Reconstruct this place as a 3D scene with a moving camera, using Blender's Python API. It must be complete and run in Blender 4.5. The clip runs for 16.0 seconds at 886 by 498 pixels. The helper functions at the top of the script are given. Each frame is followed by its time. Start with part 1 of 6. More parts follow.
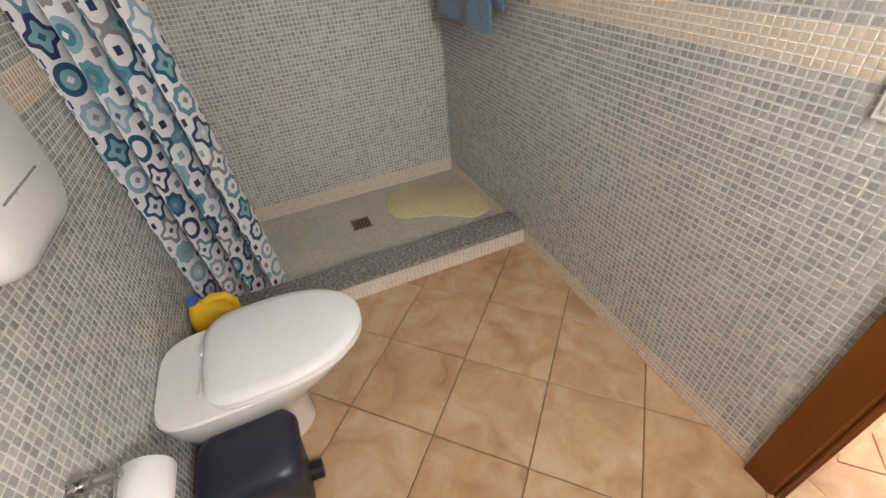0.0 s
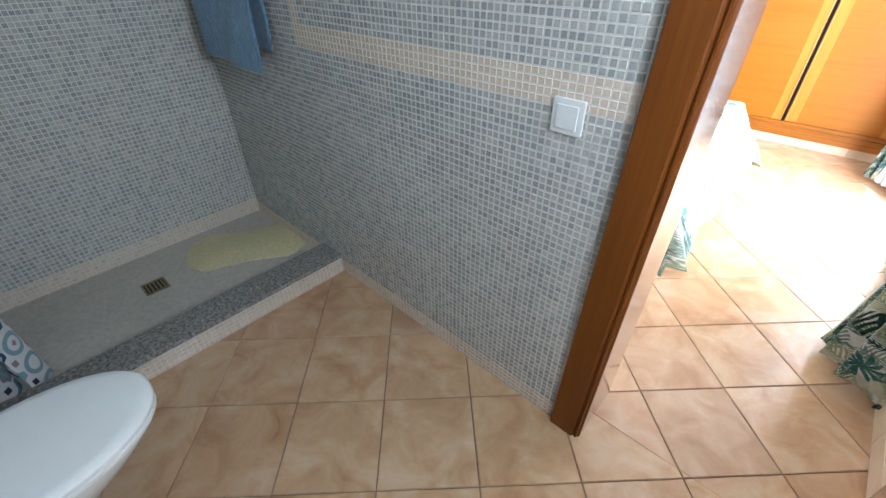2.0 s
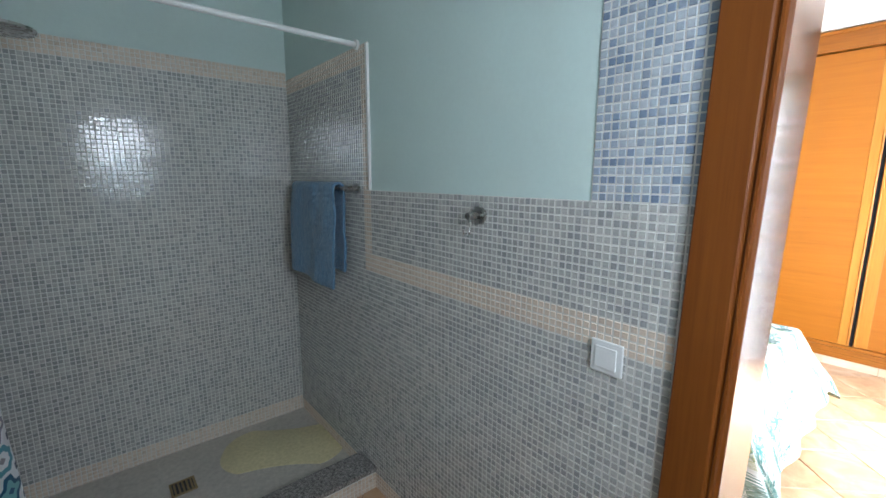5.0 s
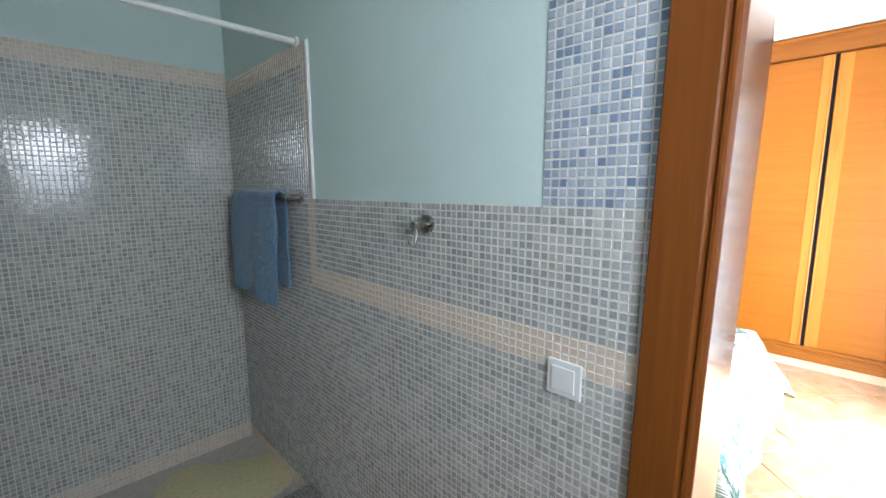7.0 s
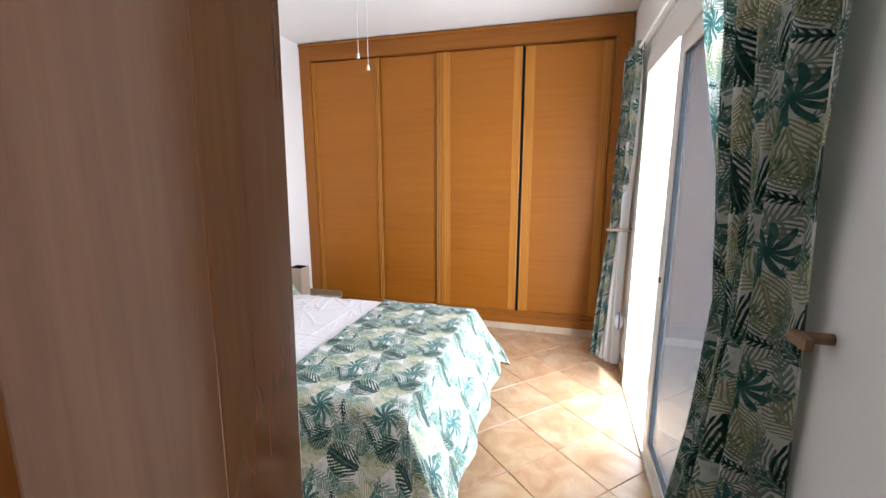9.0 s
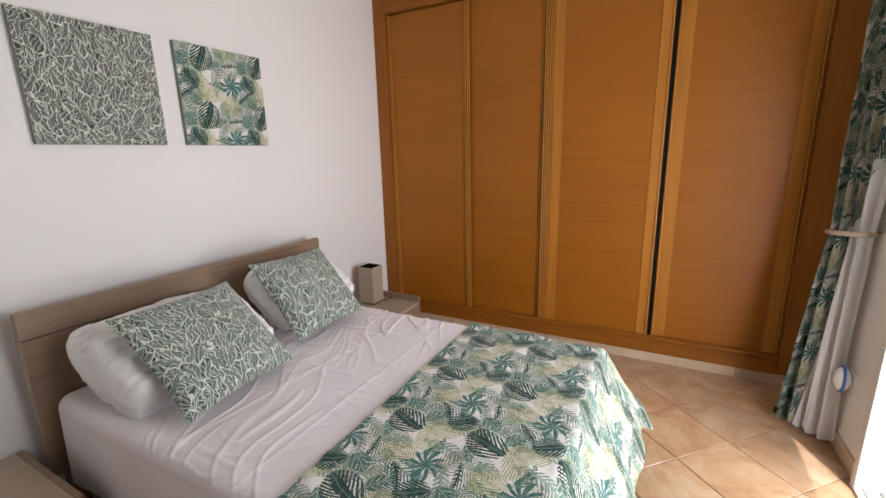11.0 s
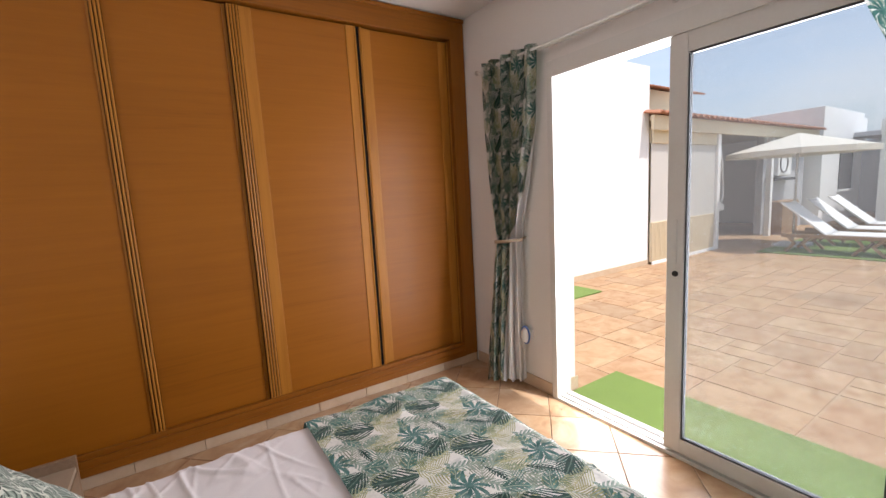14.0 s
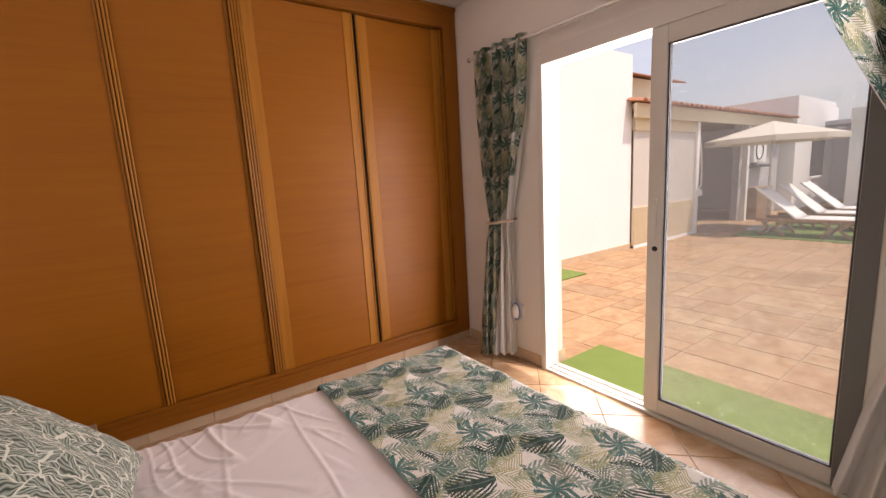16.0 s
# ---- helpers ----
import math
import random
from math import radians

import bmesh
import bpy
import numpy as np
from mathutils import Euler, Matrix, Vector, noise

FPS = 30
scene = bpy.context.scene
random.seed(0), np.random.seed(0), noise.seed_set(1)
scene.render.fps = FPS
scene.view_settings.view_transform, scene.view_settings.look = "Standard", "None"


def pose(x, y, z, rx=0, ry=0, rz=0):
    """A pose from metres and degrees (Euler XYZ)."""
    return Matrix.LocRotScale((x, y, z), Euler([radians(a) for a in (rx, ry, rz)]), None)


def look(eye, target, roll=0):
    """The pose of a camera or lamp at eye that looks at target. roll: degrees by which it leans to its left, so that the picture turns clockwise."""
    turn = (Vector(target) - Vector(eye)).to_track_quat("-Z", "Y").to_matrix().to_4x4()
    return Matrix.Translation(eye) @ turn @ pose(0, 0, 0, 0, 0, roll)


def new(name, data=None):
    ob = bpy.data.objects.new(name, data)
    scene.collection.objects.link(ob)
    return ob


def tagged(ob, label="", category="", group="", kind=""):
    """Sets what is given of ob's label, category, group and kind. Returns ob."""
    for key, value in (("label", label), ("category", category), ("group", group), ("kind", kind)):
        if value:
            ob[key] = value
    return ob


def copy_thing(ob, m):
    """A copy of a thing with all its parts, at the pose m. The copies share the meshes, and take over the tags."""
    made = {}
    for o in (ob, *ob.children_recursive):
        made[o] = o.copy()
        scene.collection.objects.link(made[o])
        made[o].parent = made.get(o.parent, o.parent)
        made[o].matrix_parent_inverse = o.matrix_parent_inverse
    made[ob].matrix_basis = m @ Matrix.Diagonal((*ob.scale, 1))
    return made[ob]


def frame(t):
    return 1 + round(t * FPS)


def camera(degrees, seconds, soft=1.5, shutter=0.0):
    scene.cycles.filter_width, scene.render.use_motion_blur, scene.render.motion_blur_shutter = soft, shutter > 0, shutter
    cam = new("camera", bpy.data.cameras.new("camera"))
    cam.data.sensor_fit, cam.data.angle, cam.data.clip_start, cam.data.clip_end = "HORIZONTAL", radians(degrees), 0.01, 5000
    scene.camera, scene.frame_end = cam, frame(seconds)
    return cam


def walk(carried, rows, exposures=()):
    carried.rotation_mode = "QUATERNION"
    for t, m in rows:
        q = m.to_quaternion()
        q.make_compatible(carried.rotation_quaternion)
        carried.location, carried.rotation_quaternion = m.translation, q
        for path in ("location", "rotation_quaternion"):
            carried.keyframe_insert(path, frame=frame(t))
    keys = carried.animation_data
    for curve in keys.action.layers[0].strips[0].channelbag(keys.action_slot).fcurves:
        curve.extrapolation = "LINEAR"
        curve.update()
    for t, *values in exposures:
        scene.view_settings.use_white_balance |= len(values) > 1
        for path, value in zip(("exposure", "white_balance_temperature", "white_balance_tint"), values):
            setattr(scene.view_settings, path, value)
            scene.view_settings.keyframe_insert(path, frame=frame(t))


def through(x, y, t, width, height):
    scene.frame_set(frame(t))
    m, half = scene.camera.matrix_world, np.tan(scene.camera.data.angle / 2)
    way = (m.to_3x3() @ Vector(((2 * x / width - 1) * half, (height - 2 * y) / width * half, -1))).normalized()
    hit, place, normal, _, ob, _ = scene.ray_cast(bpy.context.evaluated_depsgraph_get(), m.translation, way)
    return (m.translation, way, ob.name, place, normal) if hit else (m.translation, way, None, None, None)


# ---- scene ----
cam = camera(93.5, 16.0)
PATH = [
    (0, (0.156, -1.006, 1.395), (-1.314, -0.472, 0.149), -5.6),
    (0.5, (0.217, -1.05, 1.4), (-1.17, -0.422, 0.103), -4.9),
    (1, (0.232, -1.031, 1.412), (-1.133, -0.273, 0.162), -3.6),
    (1.5, (0.248, -0.993, 1.408), (-1.003, 0.002, 0.206), -1.2),
    (2, (0.265, -0.921, 1.409), (-0.847, 0.261, 0.24), -0.5),
    (2.5, (0.283, -0.869, 1.417), (-0.733, 0.462, 0.323), -0.5),
    (3, (0.287, -0.885, 1.454), (-0.849, 0.52, 0.597), -0.5),
    (3.5, (0.303, -0.924, 1.51), (-1.024, 0.485, 1.009), 0.8),
    (4, (0.308, -0.939, 1.523), (-1.106, 0.429, 1.167), 1.2),
    (4.5, (0.303, -0.947, 1.521), (-1.178, 0.355, 1.186), 0.6),
    (4.7, (0.3, -0.947, 1.522), (-1.21, 0.321, 1.189), 0.3),
    (7, (0.254, -0.82, 1.512), (-1.159, 0.564, 1.221), -0.2),
    (7.5, (0.215, -0.698, 1.485), (-0.794, 0.999, 1.164), 0.5),
    (8, (0.23, -0.571, 1.468), (-0.331, 1.316, 1.115), -0.1),
    (8.2, (0.251, -0.5, 1.46), (-0.198, 1.418, 1.113), -0.7),
    (9.2, (0.345, -0.02, 1.468), (-0.225, 1.863, 1.10), 0.3),
    (10.3, (0.205, 0.415, 1.48), (-0.512, 2.238, 1.076), 1.6),
    (10.5, (0.142, 0.484, 1.464), (-0.631, 2.282, 1.052), 1.0),
    (11, (-0.017, 0.664, 1.443), (-0.933, 2.385, 0.996), -1.4),
    (11.5, (-0.241, 0.738, 1.42), (-1.189, 2.443, 0.976), -2.7),
    (12, (-0.551, 0.806, 1.422), (-1.307, 2.612, 1.018), -3.3),
    (12.5, (-0.811, 0.929, 1.395), (-1.25, 2.839, 0.997), -4.3),
    (13, (-1.009, 1.1, 1.408), (-0.934, 3.071, 1.08), -5.1),
    (13.5, (-1.087, 1.093, 1.408), (-0.381, 2.942, 1.124), -4.0),
    (14, (-1.21, 0.988, 1.409), (-0.13, 2.65, 1.139), -3.2),
    (14.5, (-1.283, 0.927, 1.403), (-0.081, 2.501, 1.127), -3.6),
    (15, (-1.313, 0.903, 1.397), (-0.126, 2.485, 1.103), -3.7),
    (15.5, (-1.326, 0.903, 1.384), (-0.167, 2.504, 1.079), -3.3),
    (16, (-1.349, 0.908, 1.379), (-0.218, 2.524, 1.051), -3.3),
]
EXPOSURES = [(0, 2.65, 7200, 19), (0.5, 2.4, 6700, 15), (1.5, 2.25, 6000, 11), (2.5, 2.05, 5100, 4), (3.5, 1.72, 5000, 3), (4.5, 1.75, 5400, 6), (7, 2.0, 5700, 9), (7.5, 1.95, 5400, 6), (8.2, 1.2, 5400, 7), (9.2, 0.5, 5800, 10), (10.3, -0.14, 6600, 15), (11, -0.12, 6300, 14), (12.5, 0.16, 6100, 12), (13.5, 0.03, 5800, 10), (14.2, -0.14, 6700, 20), (15, -0.21, 7500, 28), (16, -0.22, 7500, 28)]
walk(cam, [(t, look(eye, target, roll)) for t, eye, target, roll in PATH], EXPOSURES)

# ---- world, sun, large lights ----
world = bpy.data.worlds.new("world")
scene.world = world
world.use_nodes = True
wn, wl = world.node_tree.nodes, world.node_tree.links
sky = wn.new("ShaderNodeTexSky")
sky.sky_type, sky.sun_disc = "NISHITA", False
SUN_EL, SUN_AZ = 66.5, -67.0            # degrees; azimuth from +x towards +y
sky.sun_elevation, sky.sun_rotation = radians(SUN_EL), radians(90 - SUN_AZ)
sky.air_density, sky.dust_density, sky.ozone_density = 1.2, 3.0, 1.0
haze = wn.new("ShaderNodeMix")          # thin bright cloud over the whole sky
haze.data_type = "RGBA"
haze.inputs[0].default_value = 0.55
cloud, cloud_ramp = wn.new("ShaderNodeTexNoise"), wn.new("ShaderNodeValToRGB")
cloud.inputs["Scale"].default_value, cloud.inputs["Detail"].default_value, cloud.inputs["Roughness"].default_value = 2.2, 6.0, 0.6
cloud_ramp.color_ramp.elements[0].position, cloud_ramp.color_ramp.elements[0].color = 0.35, (0.60, 0.78, 0.98, 1)
cloud_ramp.color_ramp.elements[1].position, cloud_ramp.color_ramp.elements[1].color = 0.68, (0.86, 0.91, 0.97, 1)
spread = wn.new("ShaderNodeVectorMath")
spread.operation, spread.inputs[1].default_value = "MULTIPLY", (1.0, 1.0, 3.2)
bright = wn.new("ShaderNodeVectorMath")
bright.operation, bright.inputs[3].default_value = "SCALE", 6.4
wl.new(wn.new("ShaderNodeTexCoord").outputs["Generated"], spread.inputs[0])
wl.new(spread.outputs[0], cloud.inputs["Vector"])
wl.new(cloud.outputs["Fac"], cloud_ramp.inputs[0])
wl.new(cloud_ramp.outputs[0], bright.inputs[0])
wl.new(bright.outputs[0], haze.inputs[7])
wl.new(sky.outputs[0], haze.inputs[6])
wl.new(haze.outputs[2], wn["Background"].inputs[0])
wn["Background"].inputs[1].default_value = 0.20

sun = new("sun", bpy.data.lights.new("sun", "SUN"))
sun.data.energy, sun.data.angle, sun.data.color = 5.0, radians(0.6), (1.0, 0.95, 0.87)
sd = Vector((math.cos(radians(SUN_EL)) * math.cos(radians(SUN_AZ)), math.cos(radians(SUN_EL)) * math.sin(radians(SUN_AZ)), math.sin(radians(SUN_EL))))
sun.matrix_world = look(tuple(sd * 30), (0, 0, 0))


def window_light(name, eye, target, width, height, watts, color):
    lamp = new(name, bpy.data.lights.new(name, "AREA"))
    lamp.data.shape, lamp.data.size, lamp.data.size_y = "RECTANGLE", width, height
    lamp.data.energy, lamp.data.color = watts, color
    lamp.matrix_world = look(eye, target)
    return lamp


window_light("terrace_door_skylight", (1.0, 1.97, 1.06), (-1.0, 1.97, 1.25), 1.5, 1.95, 98, (0.99, 0.98, 0.985))
window_light("bathroom_window_skylight", (0.97, -0.66, 1.66), (-0.55, -0.5, 1.0), 0.5, 0.9, 7.6, (0.98, 0.98, 1.0))


# ---- materials ----
class Tree:
    """Short calls for a material's nodes."""

    def __init__(self, name):
        self.m = bpy.data.materials.new(name)
        self.m.use_nodes = True
        self.n, self.l = self.m.node_tree.nodes, self.m.node_tree.links
        self.b = self.n["Principled BSDF"]

    def put(self, socket, v):
        if isinstance(v, bpy.types.NodeSocket):
            self.l.new(v, socket)
        elif isinstance(v, tuple) and len(v) == 3 and socket.type == "RGBA":
            socket.default_value = (*v, 1)
        else:
            socket.default_value = v

    def math(self, op, a, b=0.0, c=0.0):
        n = self.n.new("ShaderNodeMath")
        n.operation = op
        self.put(n.inputs[0], a), self.put(n.inputs[1], b), self.put(n.inputs[2], c)
        return n.outputs[0]

    def vec(self, op, a, b=(0.0, 0.0, 0.0), s=1.0):
        n = self.n.new("ShaderNodeVectorMath")
        n.operation = op
        self.put(n.inputs[0], a), self.put(n.inputs[1], b), self.put(n.inputs[3], s)
        return n.outputs[1] if op in ("LENGTH", "DOT_PRODUCT", "DISTANCE") else n.outputs[0]

    def mix(self, f, a, b, kind="MIX"):
        n = self.n.new("ShaderNodeMix")
        n.data_type, n.blend_type = "RGBA", kind
        self.put(n.inputs[0], f), self.put(n.inputs[6], a), self.put(n.inputs[7], b)
        return n.outputs[2]

    def noise(self, v, scale, detail=3.0, rough=0.55, dist=0.0):
        n = self.n.new("ShaderNodeTexNoise")
        self.put(n.inputs["Vector"], v), self.put(n.inputs["Scale"], scale), self.put(n.inputs["Detail"], detail)
        self.put(n.inputs["Roughness"], rough), self.put(n.inputs["Distortion"], dist)
        return n.outputs["Fac"]

    def ramp(self, f, stops, constant=False):
        n = self.n.new("ShaderNodeValToRGB")
        if constant:
            n.color_ramp.interpolation = "CONSTANT"
        e = n.color_ramp.elements
        while len(e) < len(stops):
            e.new(0.5)
        for q, (p, c) in zip(e, stops):
            q.position, q.color = p, (*c, 1) if isinstance(c, tuple) else (c, c, c, 1)
        self.put(n.inputs[0], f)
        return n.outputs[0]

    def where(self):
        return self.n.new("ShaderNodeNewGeometry").outputs["Position"]

    def island(self):
        return self.n.new("ShaderNodeNewGeometry").outputs["Random Per Island"]

    def chance(self):
        return self.n.new("ShaderNodeObjectInfo").outputs["Random"]

    def uv(self):
        return self.n.new("ShaderNodeUVMap").outputs[0]

    def split(self, v):
        n = self.n.new("ShaderNodeSeparateXYZ")
        self.put(n.inputs[0], v)
        return n.outputs

    def join(self, x, y, z=0.0):
        n = self.n.new("ShaderNodeCombineXYZ")
        self.put(n.inputs[0], x), self.put(n.inputs[1], y), self.put(n.inputs[2], z)
        return n.outputs[0]

    def stretch(self, v, s):
        return self.vec("MULTIPLY", v, s)

    def bump(self, h, strength=0.3, dist=0.004):
        n = self.n.new("ShaderNodeBump")
        n.inputs["Strength"].default_value, n.inputs["Distance"].default_value = strength, dist
        self.put(n.inputs["Height"], h)
        self.l.new(n.outputs[0], self.b.inputs["Normal"])

    def done(self, color, rough=0.5, metal=0.0, spec=0.5, coat=0.0, coat_rough=0.05, sheen=0.0, through=0.0):
        self.put(self.b.inputs["Base Color"], color), self.put(self.b.inputs["Roughness"], rough)
        self.put(self.b.inputs["Metallic"], metal), self.put(self.b.inputs["Specular IOR Level"], spec)
        self.put(self.b.inputs["Coat Weight"], coat), self.put(self.b.inputs["Coat Roughness"], coat_rough)
        self.put(self.b.inputs["Sheen Weight"], sheen)
        if through:
            out = self.n["Material Output"]
            tr = self.n.new("ShaderNodeBsdfTranslucent")
            self.put(tr.inputs[0], color)
            mx = self.n.new("ShaderNodeMixShader")
            mx.inputs[0].default_value = through
            self.l.new(self.b.outputs[0], mx.inputs[1]), self.l.new(tr.outputs[0], mx.inputs[2]), self.l.new(mx.outputs[0], out.inputs[0])
        return self.m


def tint(c, k):
    return tuple(min(1.0, q * k) for q in c)


def plain(name, c, rough=0.5, metal=0.0, fine=(60, 0.06), broad=(3, 0.06), relief=(120, 0.08), coat=0.0, spec=0.5, stretch=(1, 1, 1), sheen=0.0, through=0.0):
    """A surface of one colour with fine grain, broad unevenness and slight relief."""
    t = Tree(name)
    v = t.stretch(t.where(), stretch)
    a = t.mix(t.noise(v, fine[0], 4), tint(c, 1 - 2 * fine[1]), tint(c, 1 + 2 * fine[1]))
    b = t.mix(t.noise(v, broad[0], 3), tint((1, 1, 1), 1 - 2 * broad[1]), (1, 1, 1))
    t.bump(t.noise(v, relief[0], 3), relief[1], 0.002)
    r = t.math("MULTIPLY_ADD", t.noise(v, broad[0] * 4, 3), 0.2, rough - 0.1)
    return t.done(t.mix(1.0, a, b, "MULTIPLY"), r, metal, spec, coat, 0.06, sheen, through)


def wood(name, dark, light, axis, rough=0.35, coat=0.3, scale=1.0, band=0.0):
    """Veneer with its grain along one axis (0 x, 1 y, 2 z)."""
    t = Tree(name)
    s = [26.0 * scale] * 3
    s[axis] = 1.1 * scale
    off = t.vec("SCALE", t.join(t.chance(), t.chance(), t.chance()), s=7.0)
    p = t.vec("ADD", t.where(), off)
    v = t.stretch(p, tuple(s))
    g = t.noise(v, 1.0, 6, 0.65, 0.6)
    s2 = [170.0 * scale] * 3
    s2[axis] = 5.0 * scale
    fine = t.noise(t.stretch(p, tuple(s2)), 1.0, 3)
    s3 = [2.6] * 3
    s3[axis] = 0.25
    broad = t.noise(t.stretch(p, tuple(s3)), 1.0, 2)
    f = t.math("ADD", t.math("MULTIPLY", g, 0.55), t.math("MULTIPLY", fine, 0.25))
    f = t.math("ADD", f, t.math("MULTIPLY", broad, 0.2 + band))
    col = t.ramp(f, ((0.32, dark), (0.5, tuple((a + b) / 2 for a, b in zip(dark, light))), (0.72 + band, light)))
    t.bump(fine, 0.08, 0.001)
    return t.done(col, t.math("MULTIPLY_ADD", g, 0.14, rough - 0.07), 0.0, 0.32 if coat < 0.3 else 0.5, coat, 0.12)


WALL_WHITE = plain("white_wall_paint", (0.80, 0.775, 0.745), 0.85, fine=(90, 0.015), broad=(1.2, 0.02), relief=(260, 0.12))
WALL_GREEN = plain("pale_green_paint", (0.59, 0.70, 0.655), 0.75, fine=(60, 0.02), broad=(1.6, 0.04), relief=(240, 0.12))
CEILING_WHITE = plain("ceiling_paint", (0.82, 0.81, 0.79), 0.9, fine=(90, 0.01), broad=(1.0, 0.02), relief=(260, 0.1))
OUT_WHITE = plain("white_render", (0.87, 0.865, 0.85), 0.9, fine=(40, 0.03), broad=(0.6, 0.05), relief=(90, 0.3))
# render with shade put into the grey; plain grey on small parts
OUT_GREY = plain("grey_render_and_shade", (0.50, 0.50, 0.51), 0.9, fine=(40, 0.03), broad=(0.6, 0.06), relief=(90, 0.3))
GROUT = plain("brown_grout", (0.21, 0.14, 0.085), 0.9, fine=(200, 0.05), broad=(4, 0.08), relief=(300, 0.2))
PAVE_GROUT = plain("pale_paver_joint", (0.42, 0.29, 0.18), 0.9)
MOSAIC_GROUT = plain("mosaic_grout", (0.69, 0.67, 0.62), 0.85, fine=(220, 0.04), broad=(4, 0.06), relief=(300, 0.15))
CERAMIC = plain("white_ceramic", (0.82, 0.81, 0.79), 0.12, fine=(10, 0.005), broad=(2, 0.01), relief=(10, 0.0), coat=0.5)
WHITE_PLASTIC = plain("white_plastic", (0.80, 0.80, 0.79), 0.32, fine=(40, 0.01), broad=(4, 0.02), relief=(200, 0.02))
SWITCH_PLASTIC = plain("grey_white_switch_plastic", (0.72, 0.72, 0.70), 0.35, fine=(40, 0.01), broad=(4, 0.02), relief=(200, 0.02))
NAVY_PLASTIC = plain("navy_plastic", (0.018, 0.024, 0.045), 0.38, fine=(90, 0.1), broad=(8, 0.1), relief=(500, 0.12))
BLACK_PLASTIC = plain("black_plastic", (0.012, 0.012, 0.013), 0.4, fine=(60, 0.1))
BLACK_MATT = plain("matt_black", (0.01, 0.01, 0.01), 0.95, fine=(60, 0.1), spec=0.1)
YELLOW_PLASTIC = plain("yellow_plastic", (0.80, 0.48, 0.02), 0.35, fine=(30, 0.02))
BLUE_PLASTIC = plain("blue_plastic", (0.05, 0.16, 0.52), 0.35, fine=(30, 0.02))
STEEL = plain("brushed_steel", (0.50, 0.48, 0.45), 0.28, 1.0, fine=(300, 0.08), broad=(10, 0.05), relief=(400, 0.04))
BRASS = plain("worn_brass", (0.42, 0.32, 0.16), 0.38, 1.0, fine=(200, 0.15), broad=(20, 0.2))
PAPER = plain("tissue_paper", (0.84, 0.84, 0.83), 0.95, fine=(300, 0.02), relief=(500, 0.3))
FRAME_WHITE = plain("white_lacquered_aluminium", (0.74, 0.73, 0.70), 0.38, fine=(60, 0.02), broad=(2, 0.04), relief=(300, 0.02))
STILE_SHADE = plain("stile_shade_grey", (0.16, 0.165, 0.165), 0.4, fine=(60, 0.04))
GASKET = plain("dark_gasket", (0.05, 0.055, 0.06), 0.5)
SHEET = plain("white_cotton_sheet", (0.82, 0.765, 0.765), 0.9, fine=(400, 0.02), broad=(5, 0.02), relief=(900, 0.15), sheen=0.2)
PILLOW = plain("white_pillow_cotton", (0.86, 0.85, 0.83), 0.9, fine=(70, 0.03), broad=(5, 0.04), relief=(400, 0.15), sheen=0.2)
LINING = plain("white_curtain_lining", (0.82, 0.82, 0.82), 0.9, fine=(400, 0.02), broad=(5, 0.02), relief=(900, 0.12), through=0.35)
BEIGE = plain("beige_laminate", (0.42, 0.33, 0.24), 0.55, fine=(120, 0.05), broad=(5, 0.05))
CORD = plain("brown_wood_peg", (0.22, 0.12, 0.06), 0.5)
TIE = plain("beige_tie_cord", (0.42, 0.33, 0.24), 0.9, fine=(300, 0.12))
CREAM_FRONT = plain("cream_render", (0.72, 0.62, 0.44), 0.85, fine=(40, 0.04), broad=(2, 0.05))
ROLL_SCREEN = plain("translucent_screen", (0.62, 0.59, 0.54), 0.6, fine=(60, 0.02), broad=(2, 0.05))
ROOF_TILE = plain("terracotta_roof", (0.46, 0.20, 0.11), 0.85, fine=(30, 0.12), broad=(3, 0.15), relief=(60, 0.3))
CANVAS = plain("cream_canvas", (0.80, 0.755, 0.66), 0.9, fine=(200, 0.02), broad=(2, 0.03), through=0.25)
SLING = plain("white_sling_fabric", (0.80, 0.79, 0.77), 0.8, fine=(300, 0.02))
SAND = plain("dry_ground", (0.45, 0.37, 0.27), 0.95, fine=(8, 0.1), broad=(0.2, 0.15), relief=(20, 0.4))
# darkness of unlit rooms put into a colour; also the dark shelf
DARK_ROOM = plain("unlit_room_dark", (0.07, 0.07, 0.075), 0.8, fine=(20, 0.1), broad=(1, 0.2))
MAHOGANY = wood("mahogany_casing", (0.125, 0.034, 0.004), (0.205, 0.063, 0.007), 2, 0.5, 0.0)
MAHOGANY.node_tree.nodes["Principled BSDF"].inputs["Specular IOR Level"].default_value = 0.2
MAHOGANY_JAMB = wood("lacquered_mahogany_jamb", (0.16, 0.055, 0.018), (0.26, 0.10, 0.034), 2, 0.12, 1.0)
MAHOGANY_JAMB.node_tree.nodes["Principled BSDF"].inputs["Specular IOR Level"].default_value = 1.0
MAHOGANY_JAMB.node_tree.nodes["Principled BSDF"].inputs["Coat IOR"].default_value = 2.0
OAK_H = wood("honey_veneer_panel", (0.22, 0.068, 0.003), (0.385, 0.133, 0.0065), 0, 0.44, 0.03, 1.0, 0.18)
OAK_V = wood("honey_veneer_stile", (0.33, 0.120, 0.010), (0.50, 0.210, 0.026), 2, 0.45, 0.04)
OAK_DARK = wood("honey_veneer_frame", (0.205, 0.064, 0.004), (0.33, 0.114, 0.008), 0, 0.45, 0.04)
OAK_DARK_V = wood("honey_veneer_frame_upright", (0.205, 0.064, 0.004), (0.33, 0.114, 0.008), 2, 0.45, 0.04)
GROOVE = plain("dark_wood_groove", (0.045, 0.016, 0.005), 0.7, fine=(60, 0.1), spec=0.2)
